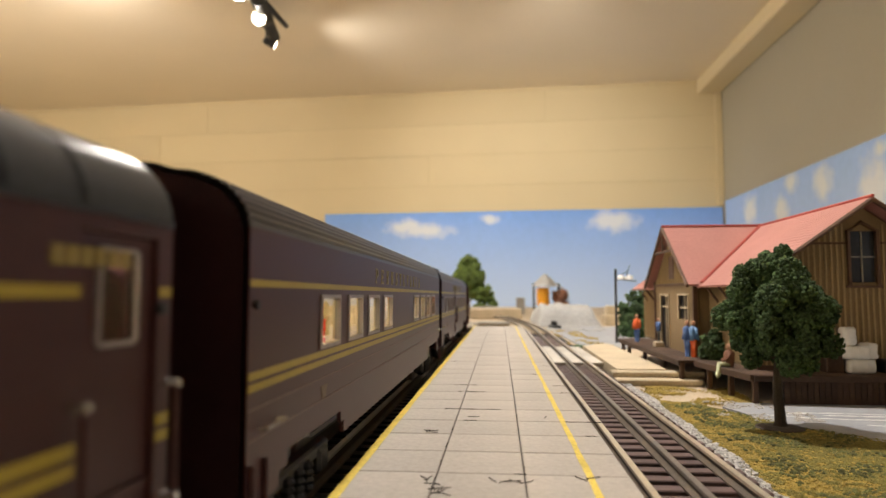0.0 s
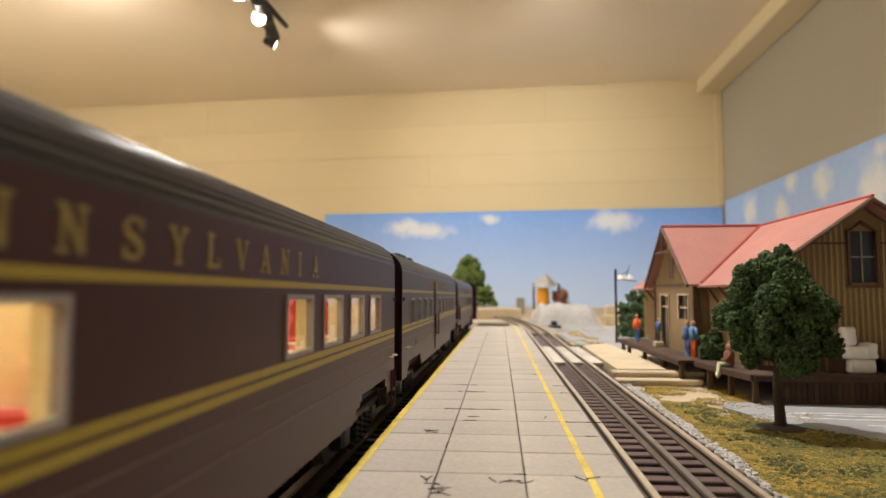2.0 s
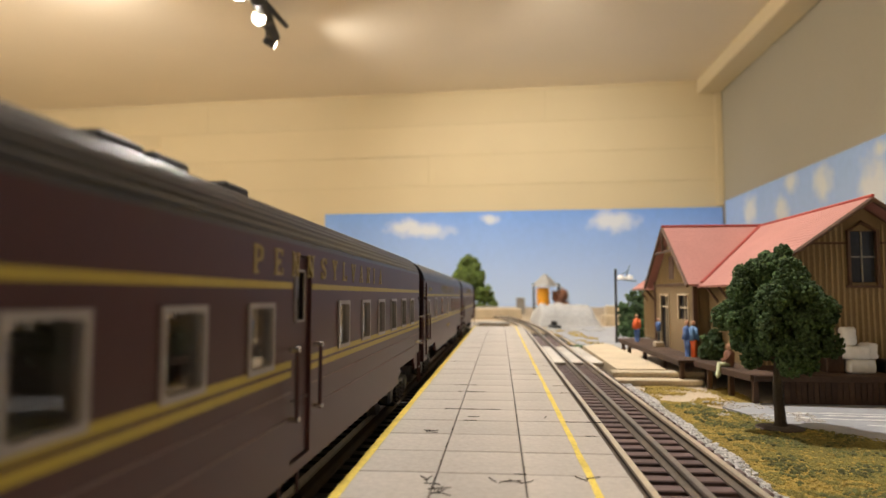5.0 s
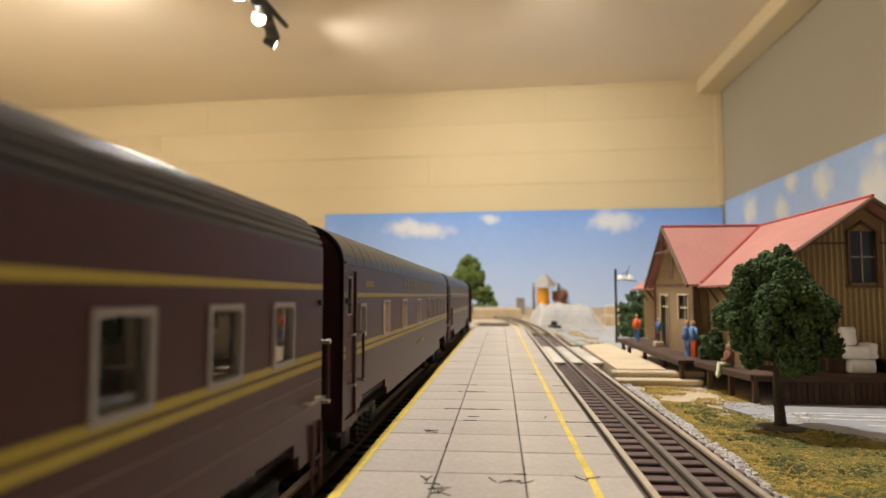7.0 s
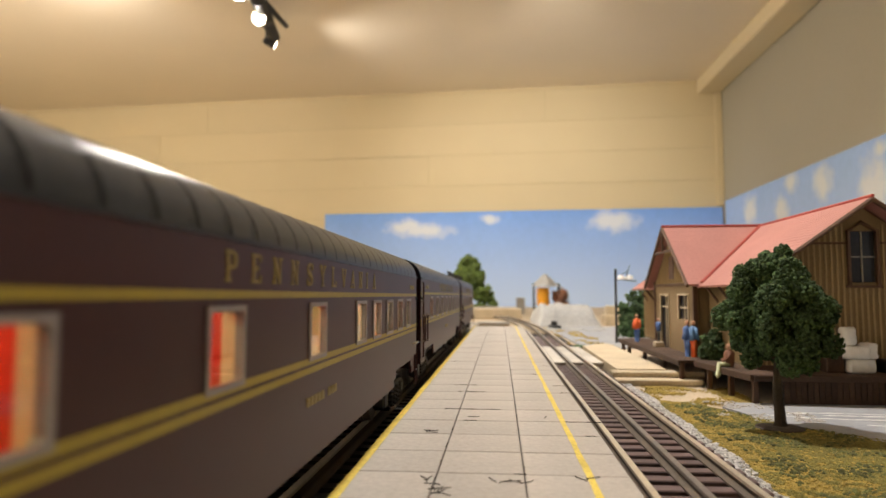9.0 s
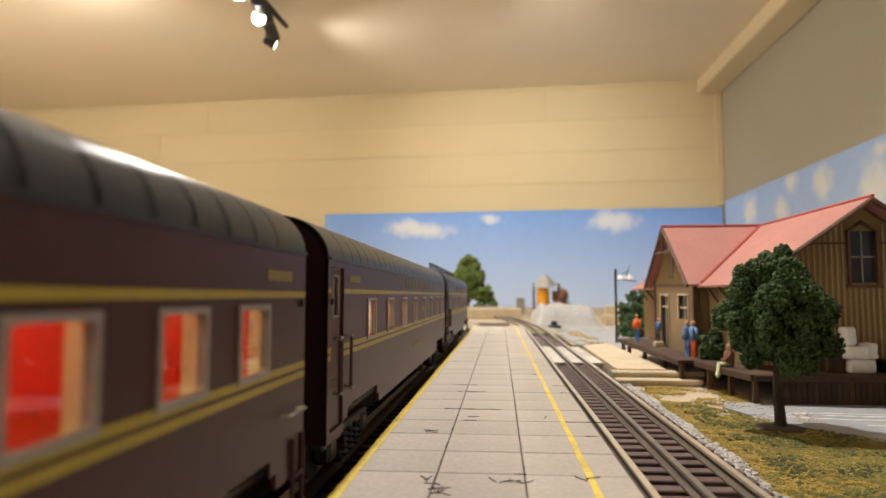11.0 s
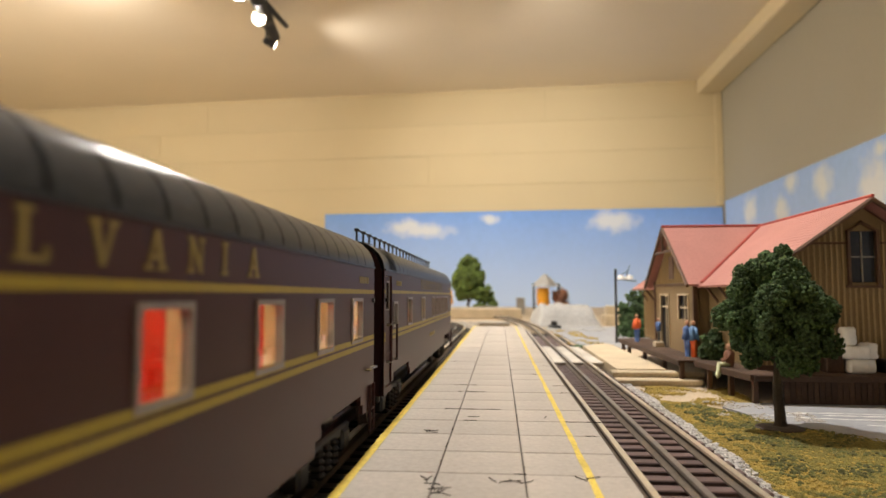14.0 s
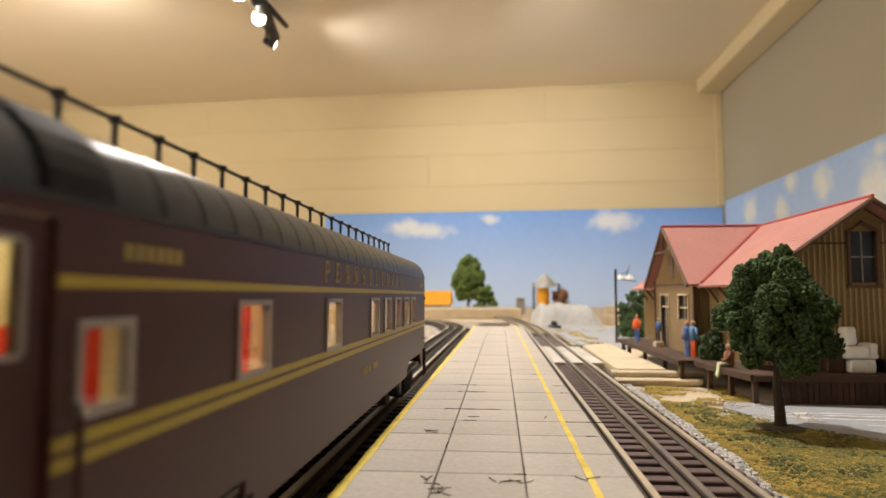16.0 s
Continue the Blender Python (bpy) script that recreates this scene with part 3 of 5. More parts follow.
def passenger_car(label, length, windows, door=None, small=None, ribbed=False, lit="red", tail=False, far_door=None, dz=0.0, stripe=0.0654, win=(0.0464, 0.0622), low=0.0443, red=(0, 1, 2)):
    car = empty("passenger_car", Matrix(), label, "train car", "passenger train")
    z_low, z_cut, z_top = 0.017, 0.0245, car_outline(dz, not ribbed)[0][1]
    holes = [(a, b, *win) for a, b in windows]
    if small:
        holes.append((small[0], small[1], 0.0465, 0.0590))
    doors = [d for d in (door, far_door) if d]
    d_top = z_top - 0.0025
    dhole = [(a, b, 0.0200, d_top) for a, b in doors]
    trucks = [(0.0205, 0.0835), (length - 0.0835, length - 0.0205)]
    us = sorted({0, length, *[v for h in holes + dhole for v in h[:2]], *[v for t in trucks for v in t], *[t[0] + 0.006 for t in trucks], *[t[1] - 0.004 for t in trucks]})
    vs = sorted({z_low, 0.0208, z_cut, z_top, *[v for h in holes + dhole for v in h[2:]]})

    def solid(u, v):
        if any(a < u < b and c < v < d for a, b, c, d in holes + dhole):
            return False
        if v < 0.0208:
            return not any(a < u < b for a, b in trucks)
        if v < z_cut:
            return not any(a + 0.006 < u < b - 0.004 for a, b in trucks)
        return True

    for sgn, name in ((1, "side_panel"), (-1, "side_panel")):
        bm = bmesh.new()
        pierced(bm, us, vs, solid, lambda u, v, d: (sgn * (SIDE - d), u, v), 0.0014, 0, 1)
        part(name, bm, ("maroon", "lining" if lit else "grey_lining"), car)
    bm = bmesh.new()
    roof_shell(bm, length, ribbed, dz)
    part("roof", bm, "rib_roof" if ribbed else "roof", car, "grey roof with lengthwise ribs" if ribbed else "smooth grey roof with panel seams", smooth=not ribbed)
    if not ribbed:
        for i in range(1, int(length / 0.0135)):
            bm = bmesh.new()
            half = car_outline(dz, True)[:-1]
            y = i * 0.0135 + 0.004
            c = Vector((0.0, 0.072))
            lift = [Vector(q) + (Vector(q) - c).normalized() * 0.00028 for q in half]
            rows = [[bm.verts.new((q.x, y + dy, q.y)) for q in lift] for dy in (-0.00042, 0.00042)]
            for k in range(len(half) - 1):
                bm.faces.new((rows[0][k], rows[0][k + 1], rows[1][k + 1], rows[1][k]))
            part("roof_seam", bm, "seam", car)
        for sgn in (1, -1):
            bm = bmesh.new()
            lo, hi = sorted((sgn * (SIDE - 0.0002), sgn * (SIDE + 0.0006)))
            box(bm, lo, hi, 0.0006, length - 0.0006, z_top - 0.0005, z_top + 0.0004)
            part("drip_edge", bm, "roof", car, "thin grey drip edge below the roof")
    # end walls with their diaphragms
    outline = [(SIDE - 0.0004, z_low)] + [(x - 0.0003, z - 0.0004) for x, z in car_outline(dz, not ribbed)]
    ring = outline + [(-x, z) for x, z in reversed(outline[:-1])]
    for y0, y1, inner in ((0.0, 0.0012, 1), (length - 0.0012, length, -1)):
        bm = bmesh.new()
        a = [bm.verts.new((x, y0, z)) for x, z in ring]
        b = [bm.verts.new((x, y1, z)) for x, z in ring]
        bm.faces.new(a)
        bm.faces.new(b)
        for k in range(len(ring)):
            bm.faces.new((a[k], a[(k + 1) % len(ring)], b[(k + 1) % len(ring)], b[k]))
        # end walls take the maroon darkened for the gap's shade
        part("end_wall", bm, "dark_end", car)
        if tail and inner < 0:
            continue
        bm = bmesh.new()
        yy = (y0, y0 - 0.008) if inner > 0 else (y1, y1 + 0.008)
        arch = [(0.014, 0.020), (0.014, 0.083), (-0.014, 0.083), (-0.014, 0.020), (-0.0095, 0.020), (-0.0095, 0.0795), (0.0095, 0.0795), (0.0095, 0.020)]
        rings = []
        for r in range(9):
            f = yy[0] + (yy[1] - yy[0]) * r / 8
            k = 0.0007 * (r % 2)
            rings.append([bm.verts.new((x + (k if x > 0 else -k) * (1 if abs(x) > 0.01 else 0), f, z + (k if z > 0.081 else 0))) for x, z in arch])
        for q, w in zip(rings, rings[1:]):
            for k in range(8):
                bm.faces.new((q[k], q[(k + 1) % 8], w[(k + 1) % 8], w[k]))
        bm.faces.new(rings[0])
        bm.faces.new(rings[-1])
        part("diaphragm", bm, "rubber", car, "black rubber bellows")
        bm = bmesh.new()
        m = (yy[0] + yy[1]) / 2
        box(bm, -0.0035, 0.0035, min(yy) - 0.006, max(yy) + 0.006, 0.009, 0.013, bevel=0.001)
        part("coupler", bm, "black", car)
    # floor, ceiling lamp, underframe
    bm = bmesh.new()
    box(bm, -SIDE + 0.0016, SIDE - 0.0016, 0.0014, length - 0.0014, 0.0262, 0.028)
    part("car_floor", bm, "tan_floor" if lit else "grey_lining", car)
    bm = bmesh.new()
    box(bm, -0.009, 0.009, 0.10, length - 0.1, 0.0115, 0.026, bevel=0.001)
    box(bm, -0.024, -0.010, 0.14, 0.20, 0.013, 0.0262, bevel=0.001)
    box(bm, 0.010, 0.024, 0.21, 0.29, 0.013, 0.0262, bevel=0.001)
    part("underframe", bm, "black", car)
    if lit:
        bm = bmesh.new()
        box(bm, -0.004, 0.004, 0.005, length - 0.005, 0.0825, 0.0835)
        part("lamp_strip", bm, "lamp", car, "warm glowing lamp strip")
    # stripes
    skip = sorted(doors)

    def band(name, z0, z1, m, proud=0.00015):
        bm = bmesh.new()
        a = 0.0
        for d0, d1 in skip + [(length, None)]:
            if d0 > a:
                for sgn in (1, -1):
                    x = sgn * SIDE
                    box(bm, min(x, x + sgn * proud), max(x, x + sgn * proud), a + 0.0004, d0 - 0.0004, z0, z1)
            a = d1
        part(name, bm, m, car)

    band("upper_stripe", stripe - 0.0008, stripe + 0.0008, "gold")
    band("lower_stripe", low + 0.0003, low + 0.0020, "gold")
    band("lower_stripe", low - 0.0021, low - 0.0005, "gold")
    if ribbed:
        band("body_line", 0.0378, 0.0381, "pinline")
        band("body_line", 0.0314, 0.0317, "pinline")
    # windows
    for k, (a, b, c, d) in enumerate(holes):
        for sgn in (1, -1):
            x0 = sgn * (SIDE + 0.0005)
            x1 = sgn * (SIDE - 0.0016)
            bm = bmesh.new()
            w = 0.0011
            lo, hi = min(x0, x1), max(x0, x1)
            box(bm, lo, hi, a, a + w, c, d)
            box(bm, lo, hi, b - w, b, c, d)
            box(bm, lo, hi, a + w, b - w, c, c + w)
            box(bm, lo, hi, a + w, b - w, d - w, d)
            # rounded inner corners
            for cy, cz, sy, sz in ((a + w, c + w, 1, 1), (b - w, c + w, -1, 1), (a + w, d - w, 1, -1), (b - w, d - w, -1, -1)):
                tri = ((cy, cz), (cy + sy * 0.0009, cz), (cy + sy * 0.0003, cz + sz * 0.0003), (cy, cz + sz * 0.0009))
                f0 = [bm.verts.new((lo, *q)) for q in tri]
                f1 = [bm.verts.new((hi, *q)) for q in tri]
                bm.faces.new(f0)
                bm.faces.new(f1)
                for k2 in range(4):
                    bm.faces.new((f0[k2], f0[(k2 + 1) % 4], f1[(k2 + 1) % 4], f1[k2]))
            fr = part("window_frame", bm, "silver", car, "silver window frame")
            bm = bmesh.new()
            lo, hi = sorted((sgn * (SIDE - 0.0017), sgn * (SIDE - 0.0050)))
            box(bm, lo, hi, a - 0.0007, a - 0.0001, c - 0.0006, d + 0.0006)
            box(bm, lo, hi, b + 0.0001, b + 0.0007, c - 0.0006, d + 0.0006)
            box(bm, lo, hi, a, b, c - 0.0006, c)
            box(bm, lo, hi, a, b, d, d + 0.0006)
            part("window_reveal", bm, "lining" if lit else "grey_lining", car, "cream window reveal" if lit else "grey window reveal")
            bm = bmesh.new()
            px = sgn * (SIDE - 0.0009)
            box(bm, px - 0.0002, px + 0.0002, a + w, b - w, c + w, d - w)
            pn = part("pane", bm, "glass", fr)
            pn.visible_shadow = False
    # doors
    for a, b in doors:
        for sgn in (1, -1):
            bm = bmesh.new()
            w0, w1, zc, zd = a + 0.0048, b - 0.0048, 0.0556, 0.0682 if ribbed else 0.0680
            pierced(bm, sorted({a + 0.0004, w0, w1, b - 0.0004}), sorted({0.0204, 0.0345, zc, zd, d_top - 0.0004}), lambda u, v: not (w0 < u < w1 and zc < v < zd), lambda u, v, d: (sgn * (SIDE - 0.0009 - d), u, v), 0.0012)
            dr = part("door", bm, "maroon", car, "maroon end door with a tall window")
            bm = bmesh.new()
            lo, hi = sorted((sgn * (SIDE - 0.0004), sgn * (SIDE - 0.002)))
            for q in ((w0 - 0.0006, w0, zc, zd), (w1, w1 + 0.0006, zc, zd), (w0, w1, zc - 0.0006, zc), (w0, w1, zd, zd + 0.0006)):
                box(bm, lo, hi, *q)
            part("window_frame", bm, "silver", dr)
            bm = bmesh.new()
            box(bm, lo + 0.0004, lo + 0.0006, w0, w1, zc, zd)
            part("pane", bm, "glass", dr).visible_shadow = False
            bm = bmesh.new()
            box(bm, *sorted((sgn * (SIDE - 0.0009), sgn * (SIDE - 0.0003))), a + 0.001, b - 0.001, 0.0345, 0.0353)
            part("kick_strip", bm, "maroon", dr)
            for y in (a - 0.0018 if a > 0.004 else a + 0.0035, b + 0.0022):
                bm = bmesh.new()
                x = sgn * SIDE
                o = sgn * (SIDE + 0.0022)
                tube(bm, [(o, y, 0.0310), (o, y, 0.0490)], 0.00055, 8)
                rail = part("handrail", bm, "maroon", car, "maroon handrail on bright steel brackets")
                for zz in (0.0316, 0.0485):
                    bm = bmesh.new()
                    tube(bm, [(x, y, zz), (o + sgn * 0.0006, y, zz)], 0.0007, 8)
                    part("bracket", bm, "steel", rail)
            if a > 0.05:
                for y in (a + 0.001, b - 0.001):
                    bm = bmesh.new()
                    tube(bm, [(sgn * (SIDE - 0.003), y, 0.022), (sgn * (SIDE - 0.003), y, 0.009)], 0.0006, 6)
                    part("step_bar", bm, "maroon", car)
    # grab irons and end steps
    for sgn in (1, -1):
        for y in (0.006, length - 0.018):
            if not any(a - 0.004 < y < b + 0.004 for a, b in doors):
                bm = bmesh.new()
                x, o = sgn * SIDE, sgn * (SIDE + 0.0022)
                tube(bm, [(x, y, 0.0335), (o, y, 0.0335), (o, y + 0.012, 0.0335), (x, y + 0.012, 0.0335)], 0.00055, 6)
                part("grab_iron", bm, "steel", car, "bright steel grab iron")
        for y in (0.002, length - 0.0105):
            if door and y < 0.01:
                continue
            bm = bmesh.new()
            x = sgn * (SIDE + 0.0006)
            tube(bm, [(x, y, 0.0265), (x, y, 0.0085), (x, y + 0.008, 0.0085), (x, y + 0.008, 0.0265)], 0.0006, 6)
            tube(bm, [(x, y, 0.0170), (x, y + 0.008, 0.0170)], 0.0005, 6)
            part("end_step", bm, "maroon", car)
        for y in (0.0035, length - 0.0035):
            bm = bmesh.new()
            disc(bm, (sgn * (SIDE + 0.0003), y, 0.0600), (1, 0, 0), 0.0010, 0.0012, 10)
            part("marker_socket", bm, "black", car)
    # writing
    word = "PENNSYLVANIA"
    for i, ch in enumerate(word):
        y = 0.1365 + 0.1430 * i / (len(word) - 1)
        letter(ch, 0.0062 if ch != "I" else 0.0034, 0.0062, y, stripe + 0.0024, car)
    for y in () if ribbed else (0.036 if door and not small else 0.042, length - 0.020):
        for i in range(6):
            bm = bmesh.new()
            box(bm, SIDE, SIDE + 0.0002, y - 0.008 + i * 0.0028, y - 0.008 + i * 0.0028 + 0.0021, stripe + 0.0032, stripe + 0.0056)
            part("name_mark", bm, "gold_dull", car, "small worn gold mark")
    if ribbed:
        bm = bmesh.new()
        pts = ((0.0548, 0.0357), (0.0618, 0.0357), (0.0610, 0.0343), (0.0600, 0.0318), (0.0566, 0.0318), (0.0556, 0.0343))
        f0 = [bm.verts.new((SIDE + 0.0002, *q)) for q in pts]
        f1 = [bm.verts.new((SIDE - 0.0001, *q)) for q in pts]
        bm.faces.new(f0)
        bm.faces.new(f1)
        for k in range(6):
            bm.faces.new((f0[k], f0[(k + 1) % 6], f1[(k + 1) % 6], f1[k]))
        part("emblem", bm, "emblem", car, "small faded keystone plate")
    else:
        for i in range(9):
            if i != 5:
                bm = bmesh.new()
                y = 0.1905 + i * 0.0036
                box(bm, SIDE, SIDE + 0.0002, y, y + 0.0026, 0.0318, 0.0342)
                part("number_mark", bm, "gold_dull", car, "small worn gold mark")
    # trucks
    for yc in (0.052, length - 0.052):
        bm = bmesh.new()
        for sgn in (1, -1):
            x0, x1 = sorted((sgn * 0.0215, sgn * 0.0262))
            box(bm, x0, x1, yc - 0.034, yc + 0.034, 0.0105, 0.0148, bevel=0.0008)
            for dy in (-0.0255, 0.0255):
                box(bm, x0 - 0.0004, x1 + 0.0012, yc + dy - 0.005, yc + dy + 0.005, 0.0055, 0.0135, bevel=0.0012)
            for dy in (-0.009, 0.0, 0.009):
                tube(bm, [(sgn * 0.0262, yc + dy, 0.004 + k * 0.0011) for k in range(9)], 0.0022, 7, taper=[0.0026 if k % 2 else 0.0017 for k in range(9)])
            box(bm, x0, x1 + 0.001, yc - 0.014, yc + 0.014, 0.0025, 0.0048, bevel=0.0008)
        box(bm, -0.022, 0.022, yc - 0.007, yc + 0.007, 0.011, 0.0255)
        tr = part("truck", bm, "black", car, "black truck with coil springs")
        for dy in (-0.0255, 0.0255):
            for sgn in (1, -1):
                bm = bmesh.new()
                disc(bm, (sgn * 0.0185, yc + dy, 0.0093), (1, 0, 0), 0.0093, 0.0036, 24)
                disc(bm, (sgn * 0.0163, yc + dy, 0.0093), (1, 0, 0), 0.0102, 0.001, 24)
                part("wheel", bm, "centre_rail", tr)
            bm = bmesh.new()
            tube(bm, [(-0.025, yc + dy, 0.0093), (0.025, yc + dy, 0.0093)], 0.0016, 8)
            part("axle", bm, "centre_rail", tr)
    # interior
    def cross_wall(y, colour):
        bm = bmesh.new()
        box(bm, -0.006, SIDE - 0.0055, y, y + 0.001, 0.028, 0.072)
        part("partition", bm, colour, car, "room partition")

    if lit == "diner":
        for k in (6, 7):
            cross_wall(windows[k][1] + 0.004, "red")
        bm = bmesh.new()
        box(bm, -0.006, 0.012, windows[5][1] + 0.004, windows[5][1] + 0.005, 0.028, 0.072)
        part("partition", bm, "red", car, "red room partition")
        for a, b in windows:
            m = (a + b) / 2
            for sx in (-1, 1):
                bm = bmesh.new()
                x0, x1 = sorted((sx * 0.011, sx * 0.029))
                box(bm, x0, x1, m - 0.006, m + 0.006, 0.0462, 0.0472, bevel=0.0004)
                table = part("table", bm, "lining", car, "cream dining table top")
                bm = bmesh.new()
                box(bm, x0 + 0.002, x1 - 0.002, m - 0.0035, m + 0.0035, 0.028, 0.0461, bevel=0.0005)
                part("pedestal", bm, "red", table)
                for dy in (-0.0125, 0.0125):
                    bm = bmesh.new()
                    box(bm, x0 + 0.001, x1 - 0.003, m + dy - 0.0035, m + dy + 0.0035, 0.028, 0.0385, bevel=0.0008)
                    s = 1 if dy > 0 else -1
                    y0b, y1b = sorted((m + dy + s * 0.002, m + dy + s * 0.0042))
                    box(bm, x0 + 0.001, x1 - 0.003, y0b, y1b, 0.0385, 0.0478, bevel=0.0008)
                    part("seat", bm, "red", car, "red dining seat")
    elif lit == "red":
        bm = bmesh.new()
        box(bm, -0.006, -0.005, 0.002, windows[0][0] - 0.0125, 0.028, 0.072)
        part("partition", bm, "lining", car, "cream vestibule partition")
        bm = bmesh.new()
        box(bm, -0.006, SIDE - 0.003, windows[0][0] - 0.0135, windows[0][0] - 0.0125, 0.028, 0.072)
        part("partition", bm, "lining", car, "cream vestibule partition")
        if small:
            for colour, z0, z1 in (("red", 0.028, 0.0575), ("lining", 0.0575, 0.072)):
                bm = bmesh.new()
                box(bm, -0.006, SIDE - 0.0055, small[1] + 0.002, small[1] + 0.003, z0, z1)
                part("partition", bm, colour, car, "vestibule partition")
        for i, (a, b) in enumerate(windows):
            bm = bmesh.new()
            box(bm, -0.006, -0.005, a - 0.012, b + 0.012, 0.028, 0.072)
            part("partition", bm, "red" if i % 3 in red else "lining", car, "room partition")
            cross_wall(b + 0.003, "red" if i % 3 in red else "lining")
            if i % 3 != 1:
                bm = bmesh.new()
                box(bm, 0.002, 0.027, a - 0.006, a + 0.004, 0.028, 0.0420, bevel=0.001)
                box(bm, 0.002, 0.027, a - 0.008, a - 0.005, 0.042, 0.0575, bevel=0.001)
                part("seat", bm, "red", car, "red compartment seat")
    else:
        for a, b in windows:
            for sx in (-1, 1):
                bm = bmesh.new()
                x0, x1 = sorted((sx * 0.007, sx * 0.027))
                box(bm, x0, x1, a - 0.002, a + 0.009, 0.028, 0.0420, bevel=0.001)
                box(bm, x0, x1, a - 0.005, a - 0.002, 0.028, 0.0545, bevel=0.001)
                part("seat", bm, "grey_lining", car, "grey coach seat")
    return car


def train():
    W = lambda starts, w: [(round(s, 4), round(s + w, 4)) for s in starts]
    L = 0.4180
    diner = W([0.0537, 0.0880, 0.1217, 0.1556, 0.2576, 0.2914, 0.3251, 0.3593], 0.0230)
    coach = W([0.0335, 0.0674, 0.1000, 0.1345, 0.2091, 0.2447, 0.2774, 0.3101, 0.3433, 0.3762], 0.0152)
    sleep_a = W([0.0731, 0.1294, 0.1916, 0.2494, 0.2805, 0.3118, 0.3432, 0.3738], 0.0172)
    sleep_b = W([0.0580, 0.1033, 0.1485, 0.1934, 0.2386, 0.2844, 0.3311, 0.3738], 0.0175)
    last = W([0.0735, 0.1392, 0.2052, 0.2365, 0.2660, 0.2955, 0.3245], 0.0185)
    cars = []
    # (car, where its near end stands at the start, length)
    c = passenger_car("maroon sleeping car with gold stripes and smooth grey roof", L, sleep_a[:-1], door=(0.003, 0.0192), small=(0.0245, 0.0355), far_door=(L - 0.0222, L - 0.0042), dz=-0.0024, stripe=0.0625, win=(0.044, 0.060), low=0.0420)
    cars.append((c, 0.0985 - L, L))
    c = passenger_car("maroon dining car with wide lit windows and ribbed roof", 0.4208, diner, ribbed=True, lit="diner", stripe=0.0646, low=0.0438)
    cars.append((c, 0.1304, 0.4208))
    c = passenger_car("maroon coach with unlit windows, side door and ribbed roof", L, coach, door=(0.1630, 0.1795), ribbed=True, lit="", dz=-0.0015, stripe=0.0644, win=(0.0450, 0.0603), low=0.0438)
    for y in (0.1122, 0.1308, 0.1661):
        bm = bmesh.new()
        box(bm, 0.002, 0.013, y, y + 0.015, 0.0870, 0.0921, bevel=0.0008)
        part("roof_vent", bm, "black", c)
    bm = bmesh.new()
    tube(bm, [(SIDE + 0.0022, L - 0.0012, 0.0310), (SIDE + 0.0022, L - 0.0012, 0.0490)], 0.00055, 8)
    rail = part("handrail", bm, "maroon", c, "maroon handrail on bright steel brackets")
    for z in (0.0316, 0.0485):
        bm = bmesh.new()
        tube(bm, [(SIDE, L - 0.0012, z), (SIDE + 0.0028, L - 0.0012, z)], 0.0007, 8)
        part("bracket", bm, "steel", rail)
    cars.append((c, 0.5764, L))
    c = passenger_car("maroon sleeping car with gold stripes and smooth seamed roof", L, sleep_a, door=(0.003, 0.0192), small=(0.0245, 0.0355), dz=-0.0024, stripe=0.0622, win=(0.0440, 0.0600), low=0.0428)
    cars.append((c, 1.0203, L))
    c = passenger_car("maroon sleeping car with red lit compartments and seamed roof", 0.4145, sleep_b, door=(0.0035, 0.0195), dz=-0.0021, stripe=0.0634, win=(0.0448, 0.0610), low=0.0440)
    cars.append((c, 1.4617, 0.4145))
    LT = 0.3925
    c = passenger_car("maroon tail car with a black roof antenna rail", LT, last, door=(0.0030, 0.0205), small=(0.0244, 0.0369), tail=True, dz=-0.0018, stripe=0.0637, win=(0.0450, 0.0610), low=0.0432, red=(0, 2))
    for k in range(22):
        y = 0.031 + k * 0.0157
        bm = bmesh.new()
        tube(bm, [(0.012, y, 0.0865), (0.012, y, 0.0950)], 0.0006, 6)
        disc(bm, (0.012, y, 0.0950), (0, 0, 1), 0.0012, 0.0014, 8)
        part("antenna_post", bm, "black", c)
    bm = bmesh.new()
    tube(bm, [(0.012, 0.029, 0.0950), (0.012, 0.363, 0.0950)], 0.0005, 6)
    part("antenna_rail", bm, "black", c, "thin black antenna rail")
    # dark vent panel and hatch outlines let into the roof's shoulder
    half = car_outline(-0.0018, True)
    for y0, y1, h0, h1, m in ((0.0180, 0.0300, 0, 8, "black"), (0.0370, 0.0375, 1, 6, "black"), (0.0500, 0.0505, 1, 6, "black"), (0.0630, 0.0635, 1, 6, "black")):
        bm = bmesh.new()
        rows = [[bm.verts.new((x + 0.0006, y, z + 0.0006)) for x, z in half[h0:h1 + 1]] for y in (y0, y1)]
        for k in range(h1 - h0):
            bm.faces.new((rows[0][k], rows[0][k + 1], rows[1][k + 1], rows[1][k]))
        bmesh.ops.solidify(bm, geom=bm.faces[:], thickness=0.0003)
        part("roof_vent" if h0 == 0 else "roof_hatch_seam", bm, m, c)
    cars.append((c, 1.9001, LT))
    return cars


def motions():
    for c, start, length in CARS:
        rows = []
        for k in range(33):
            t = 0.5 * k
            u = start - RUN[k]
            a, _ = on_track(u + 0.052)
            b, _ = on_track(u + length - 0.052)
            d = (b - a).normalized()
            turn = math.degrees(math.atan2(-d.x, d.y))
            p = a - d * 0.052
            rows.append((t, pose(p.x, p.y, 0.010, 0, 0, turn)))
        walk(c, rows)


